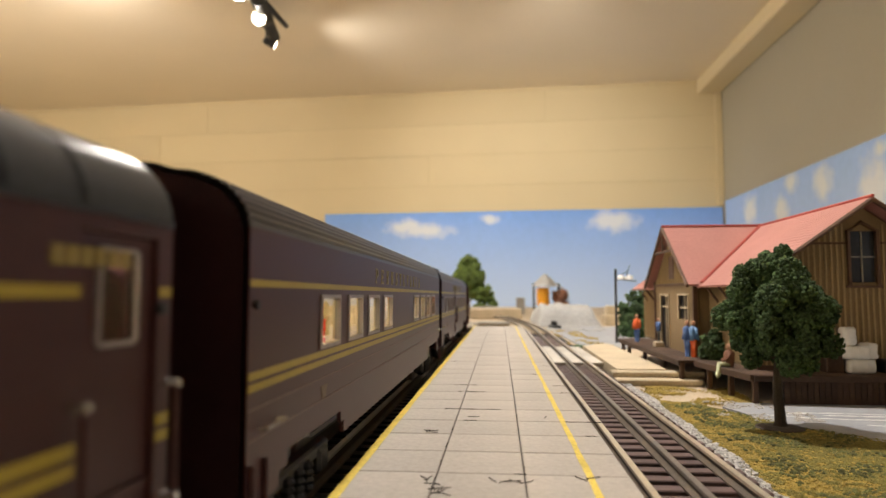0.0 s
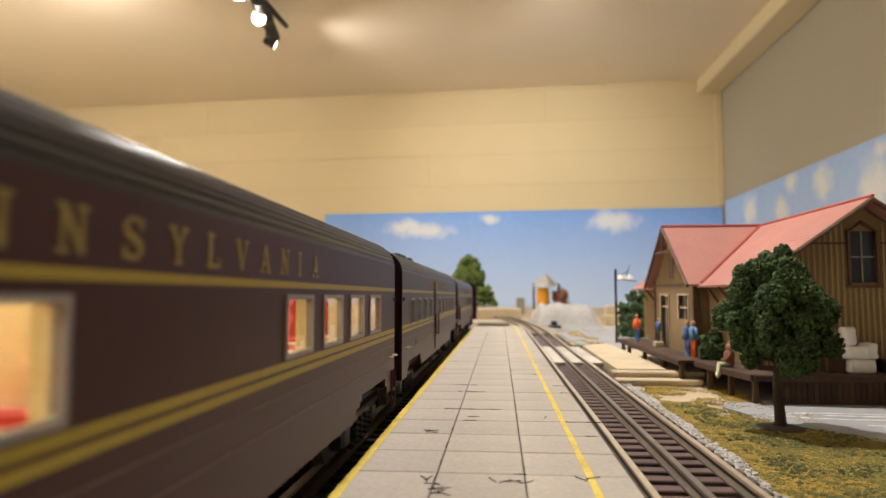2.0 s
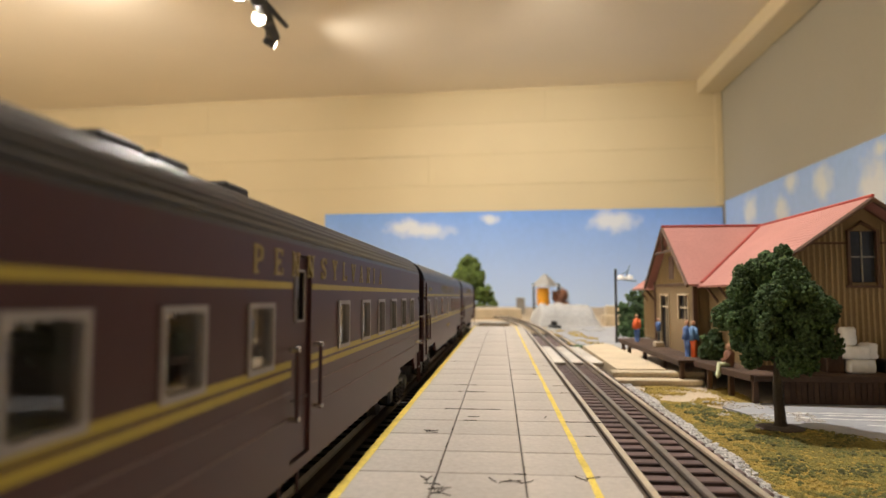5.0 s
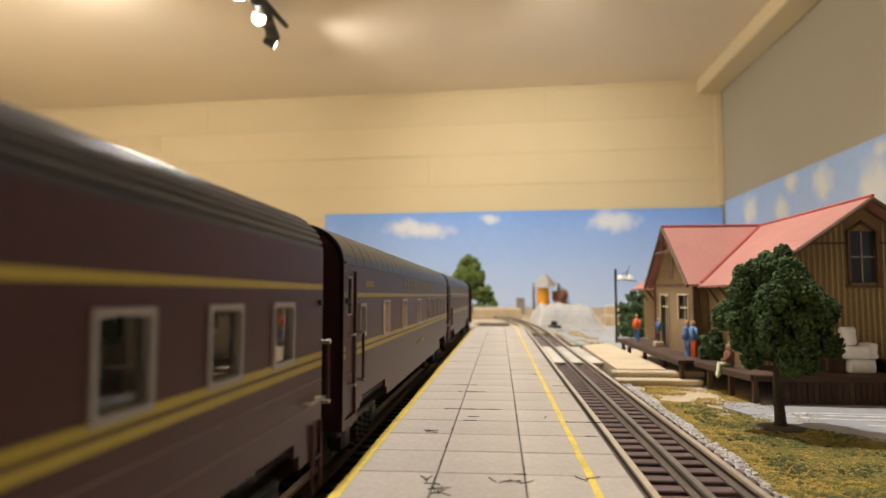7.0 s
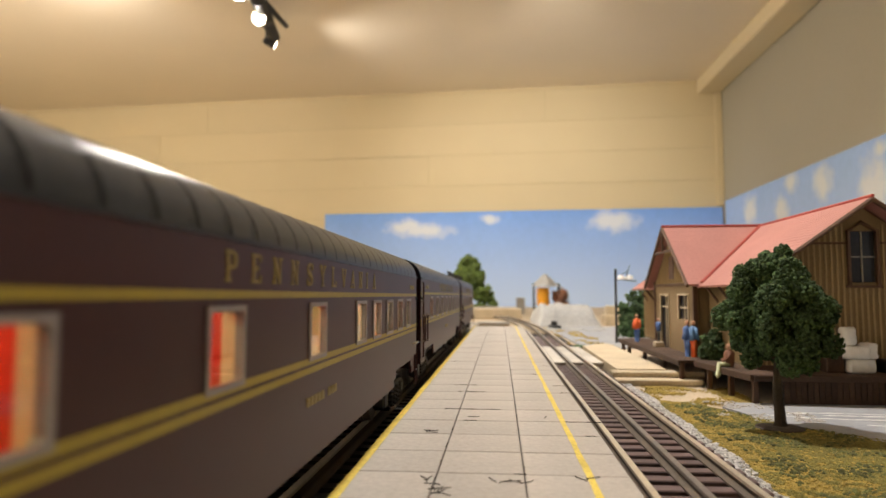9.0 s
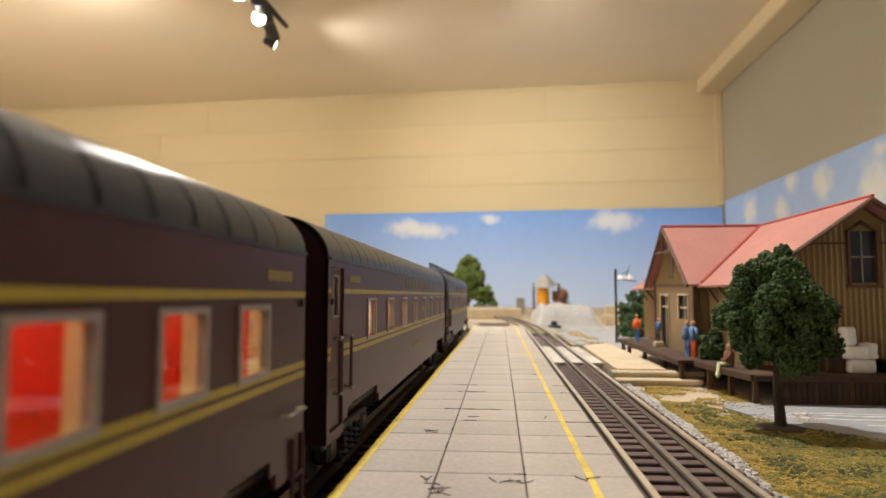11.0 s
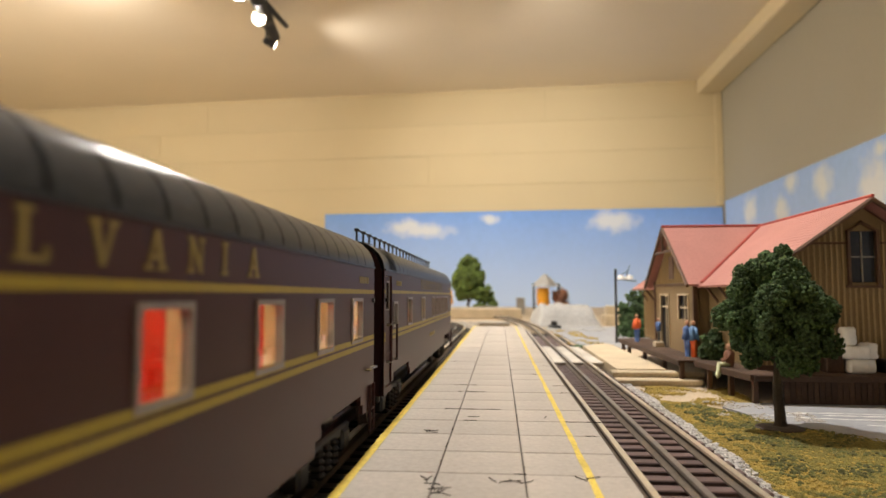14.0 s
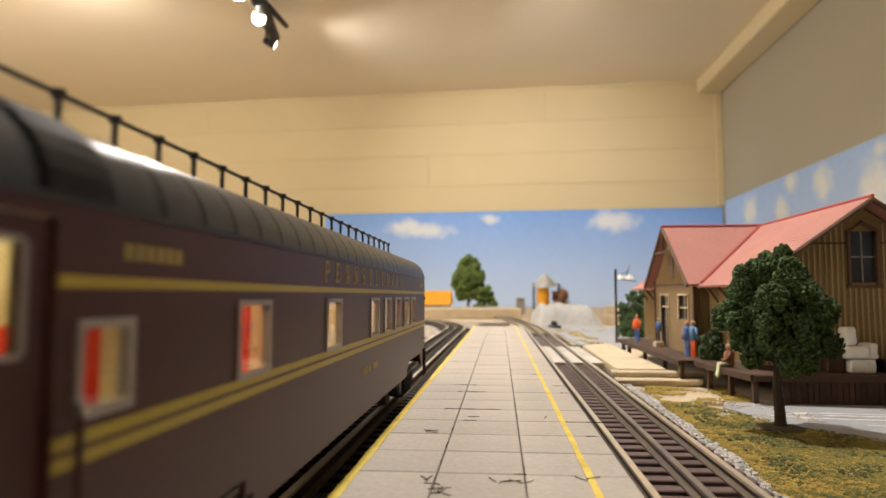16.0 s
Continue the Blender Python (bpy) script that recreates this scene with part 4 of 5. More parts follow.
# ---- station ----
def station():
    st = empty("station_building", Matrix(), "tan board and batten depot with red shingle roof and brown trim", "station")
    x0, x1, y0, y1 = 0.181, 0.325, 0.475, 0.835
    zb, ze, zr = 0.020, 0.086, 0.1387
    xc = 0.2526
    # near gable wall with a window opening
    bm = bmesh.new()
    us = [x0, 0.2443, 0.2618, x1]
    pierced(bm, us, [zb, 0.081, 0.117, 0.136], lambda u, v: not (0.2443 < u < 0.2618 and 0.081 < v < 0.117), lambda u, v, d: (u, y0 + d, v), 0.004)
    # cut to the roof pitch
    for s, xe in ((-1, x0), (1, x1)):
        n = Vector((s * 0.7056, 0, 1)).normalized()
        bmesh.ops.bisect_plane(bm, geom=bm.verts[:] + bm.edges[:] + bm.faces[:], plane_co=(xc, 0, zr - 0.004), plane_no=n, clear_outer=True)
    part("gable_wall", bm, "wall_tan", st)
    bm = bmesh.new()
    box(bm, x0, x0 + 0.004, y0 + 0.0042, y1, zb, 0.0862)
    part("wall", bm, "wall_tan", st)
    bm = bmesh.new()
    box(bm, x1 - 0.004, x1, y0 + 0.0042, y1, zb, 0.084)
    part("wall", bm, "wall_tan", st)
    bm = bmesh.new()
    box(bm, x0 + 0.0042, x1 - 0.0042, y1 - 0.004, y1, zb, 0.084)
    part("wall", bm, "wall_tan", st)
    # battens
    x = x0 + 0.001
    while x < x1:
        top = zr - 0.007 - abs(x - xc) * 0.7056
        bm = bmesh.new()
        if 0.2412 < x < 0.265:
            box(bm, x - 0.0006, x + 0.0006, y0 - 0.0009, y0, zb + 0.002, 0.0785)
        else:
            box(bm, x - 0.0006, x + 0.0006, y0 - 0.0009, y0, zb + 0.002, top)
        part("batten", bm, "batten", st)
        x += 0.00385
    y = y0 + 0.004
    while y < y1:
        bm = bmesh.new()
        box(bm, x0 - 0.0009, x0, y - 0.0006, y + 0.0006, zb + 0.002, 0.085)
        part("batten", bm, "batten", st)
        y += 0.0042
    # belt and trim on the gable
    for z, w in ((0.1085, 0.0014), (zb + 0.0015, 0.003)):
        bm = bmesh.new()
        half = (zr - 0.006 - z) / 0.7056 if z > 0.05 else 1
        a, b = max(x0, xc - half), min(x1, xc + half)
        if z > 0.05:
            box(bm, a, 0.2420, y0 - 0.0014, y0 - 0.0002, z - w / 2, z + w / 2)
            part("trim_board", bm, "trim", st)
            bm = bmesh.new()
            box(bm, 0.2642, b, y0 - 0.0014, y0 - 0.0002, z - w / 2, z + w / 2)
        else:
            box(bm, a, b, y0 - 0.0016, y0 - 0.0002, z - w / 2, z + w / 2)
        part("trim_board", bm, "trim", st)
    bm = bmesh.new()
    box(bm, x0 - 0.0018, x0 + 0.001, y0 - 0.0018, y0 + 0.001, zb, 0.085)
    part("corner_post", bm, "trim", st)
    # attic window
    bm = bmesh.new()
    wa, wb, za, zc = 0.2443, 0.2618, 0.081, 0.117
    for q in ((wa - 0.0018, wa, za - 0.002, zc + 0.001), (wb, wb + 0.0018, za - 0.002, zc + 0.001), (wa - 0.003, wb + 0.003, za - 0.0038, za - 0.002)):
        box(bm, q[0], q[1], y0 - 0.0024, y0 + 0.001, q[2], q[3])
    tube(bm, [(wa - 0.0008, y0 - 0.001, zc), (xc, y0 - 0.001, zc + 0.006), (wb + 0.0008, y0 - 0.001, zc)], 0.0013, 6)
    fr = part("frame", bm, "trim", st, "dark brown window frame")
    bm = bmesh.new()
    mx = (wa + wb) / 2
    box(bm, mx - 0.0004, mx + 0.0004, y0 + 0.0006, y0 + 0.0014, za, zc)
    box(bm, wa, wb, y0 + 0.0004, y0 + 0.0012, 0.0985, 0.0994)
    part("muntin", bm, "grey_lining", fr)
    bm = bmesh.new()
    box(bm, wa, wb, y0 + 0.0016, y0 + 0.0022, za, zc)
    part("pane", bm, "dark_glass", fr)

    # roof planes with shingle courses
    def slope(name, origin, along, down, length, width, clip=None, courses=24, thick=0.0016, mat_="shingle"):
        origin, along, down = Vector(origin), Vector(along).normalized(), Vector(down).normalized()
        up = along.cross(down).normalized()
        if up.z < 0:
            up = -up
        bm = bmesh.new()
        step = width / courses
        for i in range(courses):
            r = random.Random(i)
            a = 0.0
            first = True
            while a < length:
                b = min(length, a + (0.0045 if not first else r.uniform(0.0015, 0.0045)))
                first = False
                v = []
                for s, q, h in ((a, i * step, 0.00025), (b, i * step, 0.00025), (b, (i + 1) * step, 0.00042), (a, (i + 1) * step, 0.00042)):
                    v.append(bm.verts.new(origin + along * (s + (0.00012 if s == a else -0.00012)) + down * q + up * (h + 0.0001 * r.random())))
                bm.faces.new(v)
                w = [bm.verts.new(origin + along * s + down * ((i + 1) * step) + up * 0.0001) for s in (b, a)]
                bm.faces.new((v[3], v[2], w[0], w[1]))
                a = b
        box(bm, 0, length, 0, width, -thick, 0.0001, m=Matrix.Translation(origin) @ Matrix((along, down, up)).transposed().to_4x4())
        for co, no in clip or ():
            bmesh.ops.bisect_plane(bm, geom=bm.verts[:] + bm.edges[:] + bm.faces[:], plane_co=co, plane_no=no, clear_outer=True)
        return part(name, bm, mat_, st, "weathered red shingle slope")

    run = 0.0836
    fall = 0.059
    wid = math.hypot(run, fall)
    slope("roof_slope", (xc, 0.460, zr), (0, 1, 0), (-run, 0, -fall), 0.390, wid)
    slope("roof_slope", (xc, 0.460, zr), (0, 1, 0), (run, 0, -fall), 0.390, wid)
    # cross gable: ridge at y = 0.648, from x = 0.160 back to the main ridge
    yc, half = 0.648, 0.081
    g = Vector((0, half, 0))
    gw = math.hypot(half, 0.0575)
    # trimmed along the valley where it meets the main slope
    nv = Vector((0.059, 0, -0.0836)).normalized()
    for s in (-1, 1):
        slope("porch_roof_slope", (0.160, yc, zr), (1, 0, 0), (0, s * half, -0.0575), 0.095, gw, clip=[((xc, yc, zr + 0.0012), nv)])
    for pts, r, nm in ([((xc, 0.458, zr + 0.001), (xc, 0.852, zr + 0.001)), 0.0012, "ridge_cap"], [((0.1585, yc, zr + 0.001), (xc, yc, zr + 0.001)), 0.0013, "ridge_cap"],
                       [((0.1715, yc - half * 0.985, 0.0828), (xc, yc, zr + 0.0012)), 0.0016, "valley"]):
        bm = bmesh.new()
        tube(bm, pts, r, 6)
        part(nm, bm, "cap", st, "bright red metal capping")
    # barge boards
    for pts in ([(xc, 0.4592, zr - 0.0012), (xc - run, 0.4592, zr - fall - 0.0012)], [(xc, 0.4592, zr - 0.0012), (xc + run, 0.4592, zr - fall - 0.0012)]):
        bm = bmesh.new()
        tube(bm, pts, 0.0017, 6)
        part("barge_board", bm, "trim", st)
    for s in (-1, 1):
        bm = bmesh.new()
        tube(bm, [(0.1592, yc, zr - 0.0012), (0.1592, yc + s * half, zr - 0.0587)], 0.0016, 6)
        part("barge_board", bm, "trim", st)
    bm = bmesh.new()
    tube(bm, [(0.1592, yc - 0.034, 0.114), (0.1592, yc + 0.034, 0.114)], 0.0012, 6)
    tube(bm, [(0.1592, yc, 0.114), (0.1592, yc, zr)], 0.0012, 6)
    part("gable_truss", bm, "trim", st)
    # gable front wall under the porch roof
    xf = 0.168
    bm = bmesh.new()
    a, b = yc - 0.070, yc + 0.070
    pierced(bm, [a, yc - 0.052, yc - 0.022, yc + 0.015, yc + 0.045, b], [zb, 0.050, 0.072, 0.088, 0.094, 0.110, 0.135], lambda u, v: not ((yc - 0.052 < u < yc - 0.022 and 0.050 < v < 0.072) or (yc + 0.015 < u < yc + 0.045 and v < 0.072)), lambda u, v, d: (xf + d, u, v), 0.004)
    for s in (-1, 1):
        n = Vector((0, s * 0.70, 1)).normalized()
        bmesh.ops.bisect_plane(bm, geom=bm.verts[:] + bm.edges[:] + bm.faces[:], plane_co=(0, yc, zr - 0.004), plane_no=n, clear_outer=True)
    part("porch_wall", bm, "wall_tan", st)
    for s in (a, b - 0.004):
        bm = bmesh.new()
        box(bm, xf + 0.0042, x0 - 0.001, s, s + 0.004, zb, 0.086)
        part("porch_side", bm, "wall_tan", st)
    for s in (a, b):
        bm = bmesh.new()
        box(bm, xf - 0.0015, xf + 0.002, s - 0.0018, s + 0.0018, zb, 0.086)
        part("corner_post", bm, "trim", st)
    for s, z in ((0, 0.082),):
        bm = bmesh.new()
        box(bm, xf - 0.0014, xf - 0.0002, a + 0.002, b - 0.002, z - 0.001, z + 0.001)
        part("trim_board", bm, "trim", st)
    y = a + 0.005
    while y < b:
        top = zr - 0.008 - abs(y - yc) * 0.70
        bm = bmesh.new()
        box(bm, xf - 0.0008, xf, y - 0.0005, y + 0.0005, 0.084, top)
        part("batten", bm, "batten", st)
        y += 0.0042
    # gable vent, front window and door
    bm = bmesh.new()
    box(bm, xf - 0.0016, xf - 0.0001, yc - 0.008, yc + 0.008, 0.088, 0.110, bevel=0.0004)
    part("gable_vent", bm, "trim", st)
    for ya, yb, za, zc_ in ((yc - 0.052, yc - 0.022, 0.050, 0.072), (yc + 0.015, yc + 0.045, 0.0205, 0.072)):
        bm = bmesh.new()
        w = 0.0016
        box(bm, xf - 0.0014, xf + 0.0014, ya - w, ya, za, zc_ + w)
        box(bm, xf - 0.0014, xf + 0.0014, yb, yb + w, za, zc_ + w)
        box(bm, xf - 0.0014, xf + 0.0014, ya, yb, zc_, zc_ + w)
        fr = part("frame", bm, "timber", st, "cream window frame")
        bm = bmesh.new()
        m = (ya + yb) / 2
        box(bm, xf + 0.0004, xf + 0.0012, m - 0.0006, m + 0.0006, za, zc_)
        box(bm, xf + 0.0004, xf + 0.0012, ya, yb, 0.060, 0.0612)
        part("muntin", bm, "timber", fr)
        bm = bmesh.new()
        box(bm, xf + 0.0014, xf + 0.002, ya, yb, za, zc_)
        part("pane", bm, "dark_glass", fr)
    # brackets under the main eaves
    for y in (0.490, 0.525, 0.555, 0.745, 0.78, 0.815):
        bm = bmesh.new()
        tube(bm, [(x0, y, 0.066), (0.171, y, 0.079)], 0.0011, 6)
        tube(bm, [(x0, y, 0.0805), (0.170, y, 0.0795)], 0.0009, 6)
        part("eave_bracket", bm, "trim", st)

    # deck
    dk = empty("station_deck", Matrix(), "dark brown timber deck on short posts round the depot", "deck")
    y = 0.446
    while y < 0.80:
        bm = bmesh.new()
        xe = 0.1565 + (0.538 - y) * 0.1 if y < 0.538 else 0.1445
        box(bm, xe, 0.36, y + 0.0002, y + 0.0056, 0.0178, 0.0199, bevel=0.0002)
        part("plank", bm, "deck", dk)
        y += 0.0058
    for yy, xa, xb in ((0.4455, 0.166, 0.36),):
        bm = bmesh.new()
        box(bm, xa, xb, yy - 0.0016, yy, 0.0155, 0.0195, bevel=0.0003)
        part("edge_beam", bm, "deck", dk)
    bm = bmesh.new()
    box(bm, 0.1425, 0.1443, 0.539, 0.8055, 0.0152, 0.0198, bevel=0.0003)
    part("edge_beam", bm, "deck", dk)
    bm = bmesh.new()
    box(bm, -0.0016, 0, 0, 0.0935, 0.0152, 0.0198, bevel=0.0003, m=Matrix.Translation((0.1655, 0.446, 0)) @ Matrix.Rotation(0.0997, 4, "Z"))
    part("edge_beam", bm, "deck", dk)
    x = 0.186
    while x < 0.36:
        bm = bmesh.new()
        box(bm, x, x + 0.0032, 0.4475, 0.4488, 0.0005, 0.0176)
        part("skirt_slat", bm, "deck", dk)
        x += 0.0037
    for x, y in ((0.1685, 0.4505), (0.165, 0.485), (0.161, 0.52), (0.147, 0.545), (0.147, 0.60), (0.147, 0.68), (0.147, 0.76), (0.147, 0.795), (0.20, 0.4525), (0.25, 0.4525), (0.30, 0.4525), (0.35, 0.4525), (0.20, 0.795), (0.35, 0.795)):
        bm = bmesh.new()
        box(bm, x - 0.0018, x + 0.0018, y - 0.0018, y + 0.0018, -0.001, 0.0177, bevel=0.0003)
        part("post", bm, "trim", dk)


def figurine(x, y, z, h, top, bottom, label, sit=False, face=0):
    """Painted model figure, one plain mesh."""
    bm = bmesh.new()
    u = h
    if sit:
        tube(bm, [(0, 0, 0.0), (0, 0, 0.12 * u), (0, 0, 0.32 * u), (0, 0, 0.40 * u)], 0.1 * u, 8, taper=[0.09 * u, 0.11 * u, 0.12 * u, 0.05 * u])
        for s in (-1, 1):
            n0 = len(bm.faces)
            tube(bm, [(-0.0, s * 0.055 * u, 0.05 * u), (-0.22 * u, s * 0.06 * u, 0.06 * u), (-0.25 * u, s * 0.06 * u, -0.2 * u), (-0.30 * u, s * 0.06 * u, -0.22 * u)], 0.055 * u, 7)
            bm.faces.ensure_lookup_table()
            for f in bm.faces[n0:]:
                f.material_index = 1
            tube(bm, [(0, s * 0.11 * u, 0.33 * u), (-0.05 * u, s * 0.15 * u, 0.2 * u), (-0.16 * u, s * 0.09 * u, 0.14 * u)], 0.035 * u, 6)
        hz = 0.47 * u
    else:
        for s in (-1, 1):
            n0 = len(bm.faces)
            tube(bm, [(-0.03 * u, s * 0.05 * u, 0.0), (0, s * 0.05 * u, 0.02 * u), (0, s * 0.055 * u, 0.25 * u), (0, s * 0.05 * u, 0.48 * u)], 0.05 * u, 7, taper=[0.04 * u, 0.04 * u, 0.05 * u, 0.065 * u])
            bm.faces.ensure_lookup_table()
            for f in bm.faces[n0:]:
                f.material_index = 1
            tube(bm, [(0, s * 0.11 * u, 0.80 * u), (0.0, s * 0.155 * u, 0.62 * u), (-0.05 * u, s * 0.14 * u, 0.47 * u)], 0.035 * u, 6)
        tube(bm, [(0, 0, 0.45 * u), (0, 0, 0.6 * u), (0, 0, 0.77 * u), (0, 0, 0.85 * u)], 0.1 * u, 8, taper=[0.10 * u, 0.10 * u, 0.125 * u, 0.045 * u])
        hz = 0.92 * u
    n0 = len(bm.faces)
    g = bmesh.ops.create_icosphere(bm, subdivisions=2, radius=0.065 * u)
    for v in g["verts"]:
        v.co = Vector((v.co.x, v.co.y * 0.9, v.co.z * 1.2 + hz))
    bm.faces.ensure_lookup_table()
    for f in bm.faces[n0:]:
        f.material_index = 2
    ob = part("figurine", bm, (top, bottom, "skin"), None, smooth=True)
    ob.matrix_world = pose(x, y, z, 0, 0, face)
    return tagged(ob, label, "figurine", "figures at the depot")


def tree(x, y, z, height, label, crown, seed, leaf="leaf", clump=0.0075, n=260, trunk_r=0.0042, trunk_h=0.42, base=True):
    rnd = random.Random(seed)
    ob = empty("tree", Matrix.Translation((x, y, z)), label, "tree")
    bm = bmesh.new()
    th = height * trunk_h
    tube(bm, [(0, 0, 0), (0.0005, 0, 0.004), (-0.0004, 0.0005, th * 0.5), (0.0006, 0, th), (0, 0, height * 0.75)], trunk_r, 10, taper=[trunk_r * 1.6, trunk_r * 1.05, trunk_r * 0.85, trunk_r * 0.7, trunk_r * 0.25])
    for k in range(9):
        a = k * 2.4
        h0 = th * (0.75 + 0.09 * k)
        r = crown[0] * 0.7
        tube(bm, [(0, 0, h0), (math.cos(a) * r * 0.5, math.sin(a) * r * 0.5, h0 + height * 0.07), (math.cos(a) * r, math.sin(a) * r, h0 + height * 0.17)], 0.001, 6, taper=[trunk_r * 0.5, trunk_r * 0.3, trunk_r * 0.12])
    part("trunk", bm, "trunk", ob)
    bm = bmesh.new()
    rx, rz, cz = crown
    # crown shells: clumps sit near the surface of an uneven egg
    lobes = []
    while len(lobes) < 84:
        d = Vector((rnd.gauss(0, 1), rnd.gauss(0, 1), rnd.gauss(0, 1))).normalized()
        k = 0.76 + 0.24 * rnd.random() + 0.18 * noise.noise(d * 2.1 + Vector((seed, 0, 0)))
        width = rx * (1.05 - 0.62 * max(0, d.z))
        p = Vector((d.x * width * k, d.y * width * k, cz + d.z * rz * k))
        if p.z > cz - rz * 0.8:
            lobes.append((p, rx * rnd.uniform(0.15, 0.27)))
    verts, polys = [], []
    ico = bmesh.new()
    bmesh.ops.create_icosphere(ico, subdivisions=1, radius=1)
    ico.verts.ensure_lookup_table()
    ball = [v.co.copy() for v in ico.verts]
    tris = [[v.index for v in f.verts] for f in ico.faces]
    ico.free()
    for p, r in lobes:
        for _ in range(n // 84):
            d = Vector((rnd.gauss(0, 1), rnd.gauss(0, 1), rnd.gauss(0, 1))).normalized()
            q = p + Vector((d.x, d.y, d.z * 1.1)) * r * rnd.uniform(0.7, 1.05)
            s_ = clump * rnd.uniform(0.35, 1.0)
            o = len(verts)
            for v in ball:
                verts.append(q + v * s_ * rnd.uniform(0.55, 1.35))
            polys += [[o + i for i in f] for f in tris]
    # finer foliage between the lobes
    for _ in range(n // 6):
        d = Vector((rnd.gauss(0, 1), rnd.gauss(0, 1), rnd.gauss(0, 1))).normalized()
        k = rnd.uniform(0.60, 0.76)
        if d.z < -0.85:
            continue
        width = rx * (1.05 - 0.62 * max(0, d.z))
        q = Vector((d.x * width * k, d.y * width * k, cz + d.z * rz * k))
        s_ = clump * rnd.uniform(0.5, 1.1)
        o = len(verts)
        for v in ball:
            verts.append(q + v * s_ * rnd.uniform(0.55, 1.35))
        polys += [[o + i for i in f] for f in tris]
    # dense heart so that little light passes through
    for _ in range(120):
        d = Vector((rnd.gauss(0, 1), rnd.gauss(0, 1), rnd.gauss(0, 1))).normalized() * rnd.uniform(0.1, 0.5)
        q = Vector((d.x * rx, d.y * rx, cz + d.z * rz))
        o = len(verts)
        for v in ball:
            verts.append(q + v * rx * 0.22 * rnd.uniform(0.6, 1.2))
        polys += [[o + i for i in f] for f in tris]
    me = bpy.data.meshes.new("crown")
    me.from_pydata([tuple(v) for v in verts], [], polys)
    me.materials.append(M[leaf])
    new("crown", me).parent = ob
    bm.free()
    if base:
        bm = bmesh.new()
        tube(bm, [(0, 0, -0.001), (0, 0, 0.0012), (0, 0, 0.002)], 0.012, 20, taper=[0.013, 0.012, 0.007])
        part("tree_base", bm, "trunk", ob)
    return ob


def bush(x, y, z, r, h, label, seed, leaf="leaf", clump=0.005, n=70):
    rnd = random.Random(seed)
    bm = bmesh.new()
    for _ in range(n):
        d = Vector((rnd.gauss(0, 1), rnd.gauss(0, 1), abs(rnd.gauss(0, 1)))).normalized()
        k = 0.45 + 0.55 * rnd.random()
        p = Vector((d.x * r * k, d.y * r * k, d.z * h * k))
        for _ in range(9):
            e = Vector((rnd.gauss(0, 1), rnd.gauss(0, 1), rnd.gauss(0, 1))).normalized() * clump * rnd.uniform(0.2, 0.9)
            blob(bm, p + e, clump * rnd.uniform(0.2, 0.5), rnd, 1, 0.4)
    ob = part("bush", bm, leaf)
    ob.location = (x, y, z)
    return tagged(ob, label, "bush")


def scatter(name, label, category, material, count, seed, region, size, sub=1, z=0.0, up=0.6):
    """Small rough grains strewn where region(x, y) holds."""
    rnd = random.Random(seed)
    ico = bmesh.new()
    bmesh.ops.create_icosphere(ico, subdivisions=sub, radius=1)
    ico.verts.ensure_lookup_table()
    base = [v.co.copy() for v in ico.verts]
    faces = [[v.index for v in f.verts] for f in ico.faces]
    ico.free()
    verts, polys = [], []
    x0, x1, y0, y1, test = region
    made = 0
    while made < count:
        x, y = rnd.uniform(x0, x1), rnd.uniform(y0, y1)
        if not test(x, y):
            continue
        s = size * rnd.uniform(0.5, 1.3)
        o = len(verts)
        for b in base:
            k = rnd.uniform(0.65, 1.2)
            verts.append((x + b.x * s * k, y + b.y * s * k, z + s * 0.25 + b.z * s * up * k))
        polys += [[o + i for i in f] for f in faces]
        made += 1
    me = bpy.data.meshes.new(name)
    me.from_pydata(verts, [], polys)
    me.materials.append(M[material])
    return tagged(new(name, me), label, category, kind="stuff")


def sheet(name, material, outline, z0, z1, label, category, kind="", bevel=0.0):
    bm = bmesh.new()
    a = [bm.verts.new((x, y, z0)) for x, y in outline]
    b = [bm.verts.new((x, y, z1)) for x, y in outline]
    bm.faces.new(a)
    bm.faces.new(b)
    for k in range(len(outline)):
        bm.faces.new((a[k], a[(k + 1) % len(outline)], b[(k + 1) % len(outline)], b[k]))
    return tagged(part(name, bm, material), label, category, kind=kind)


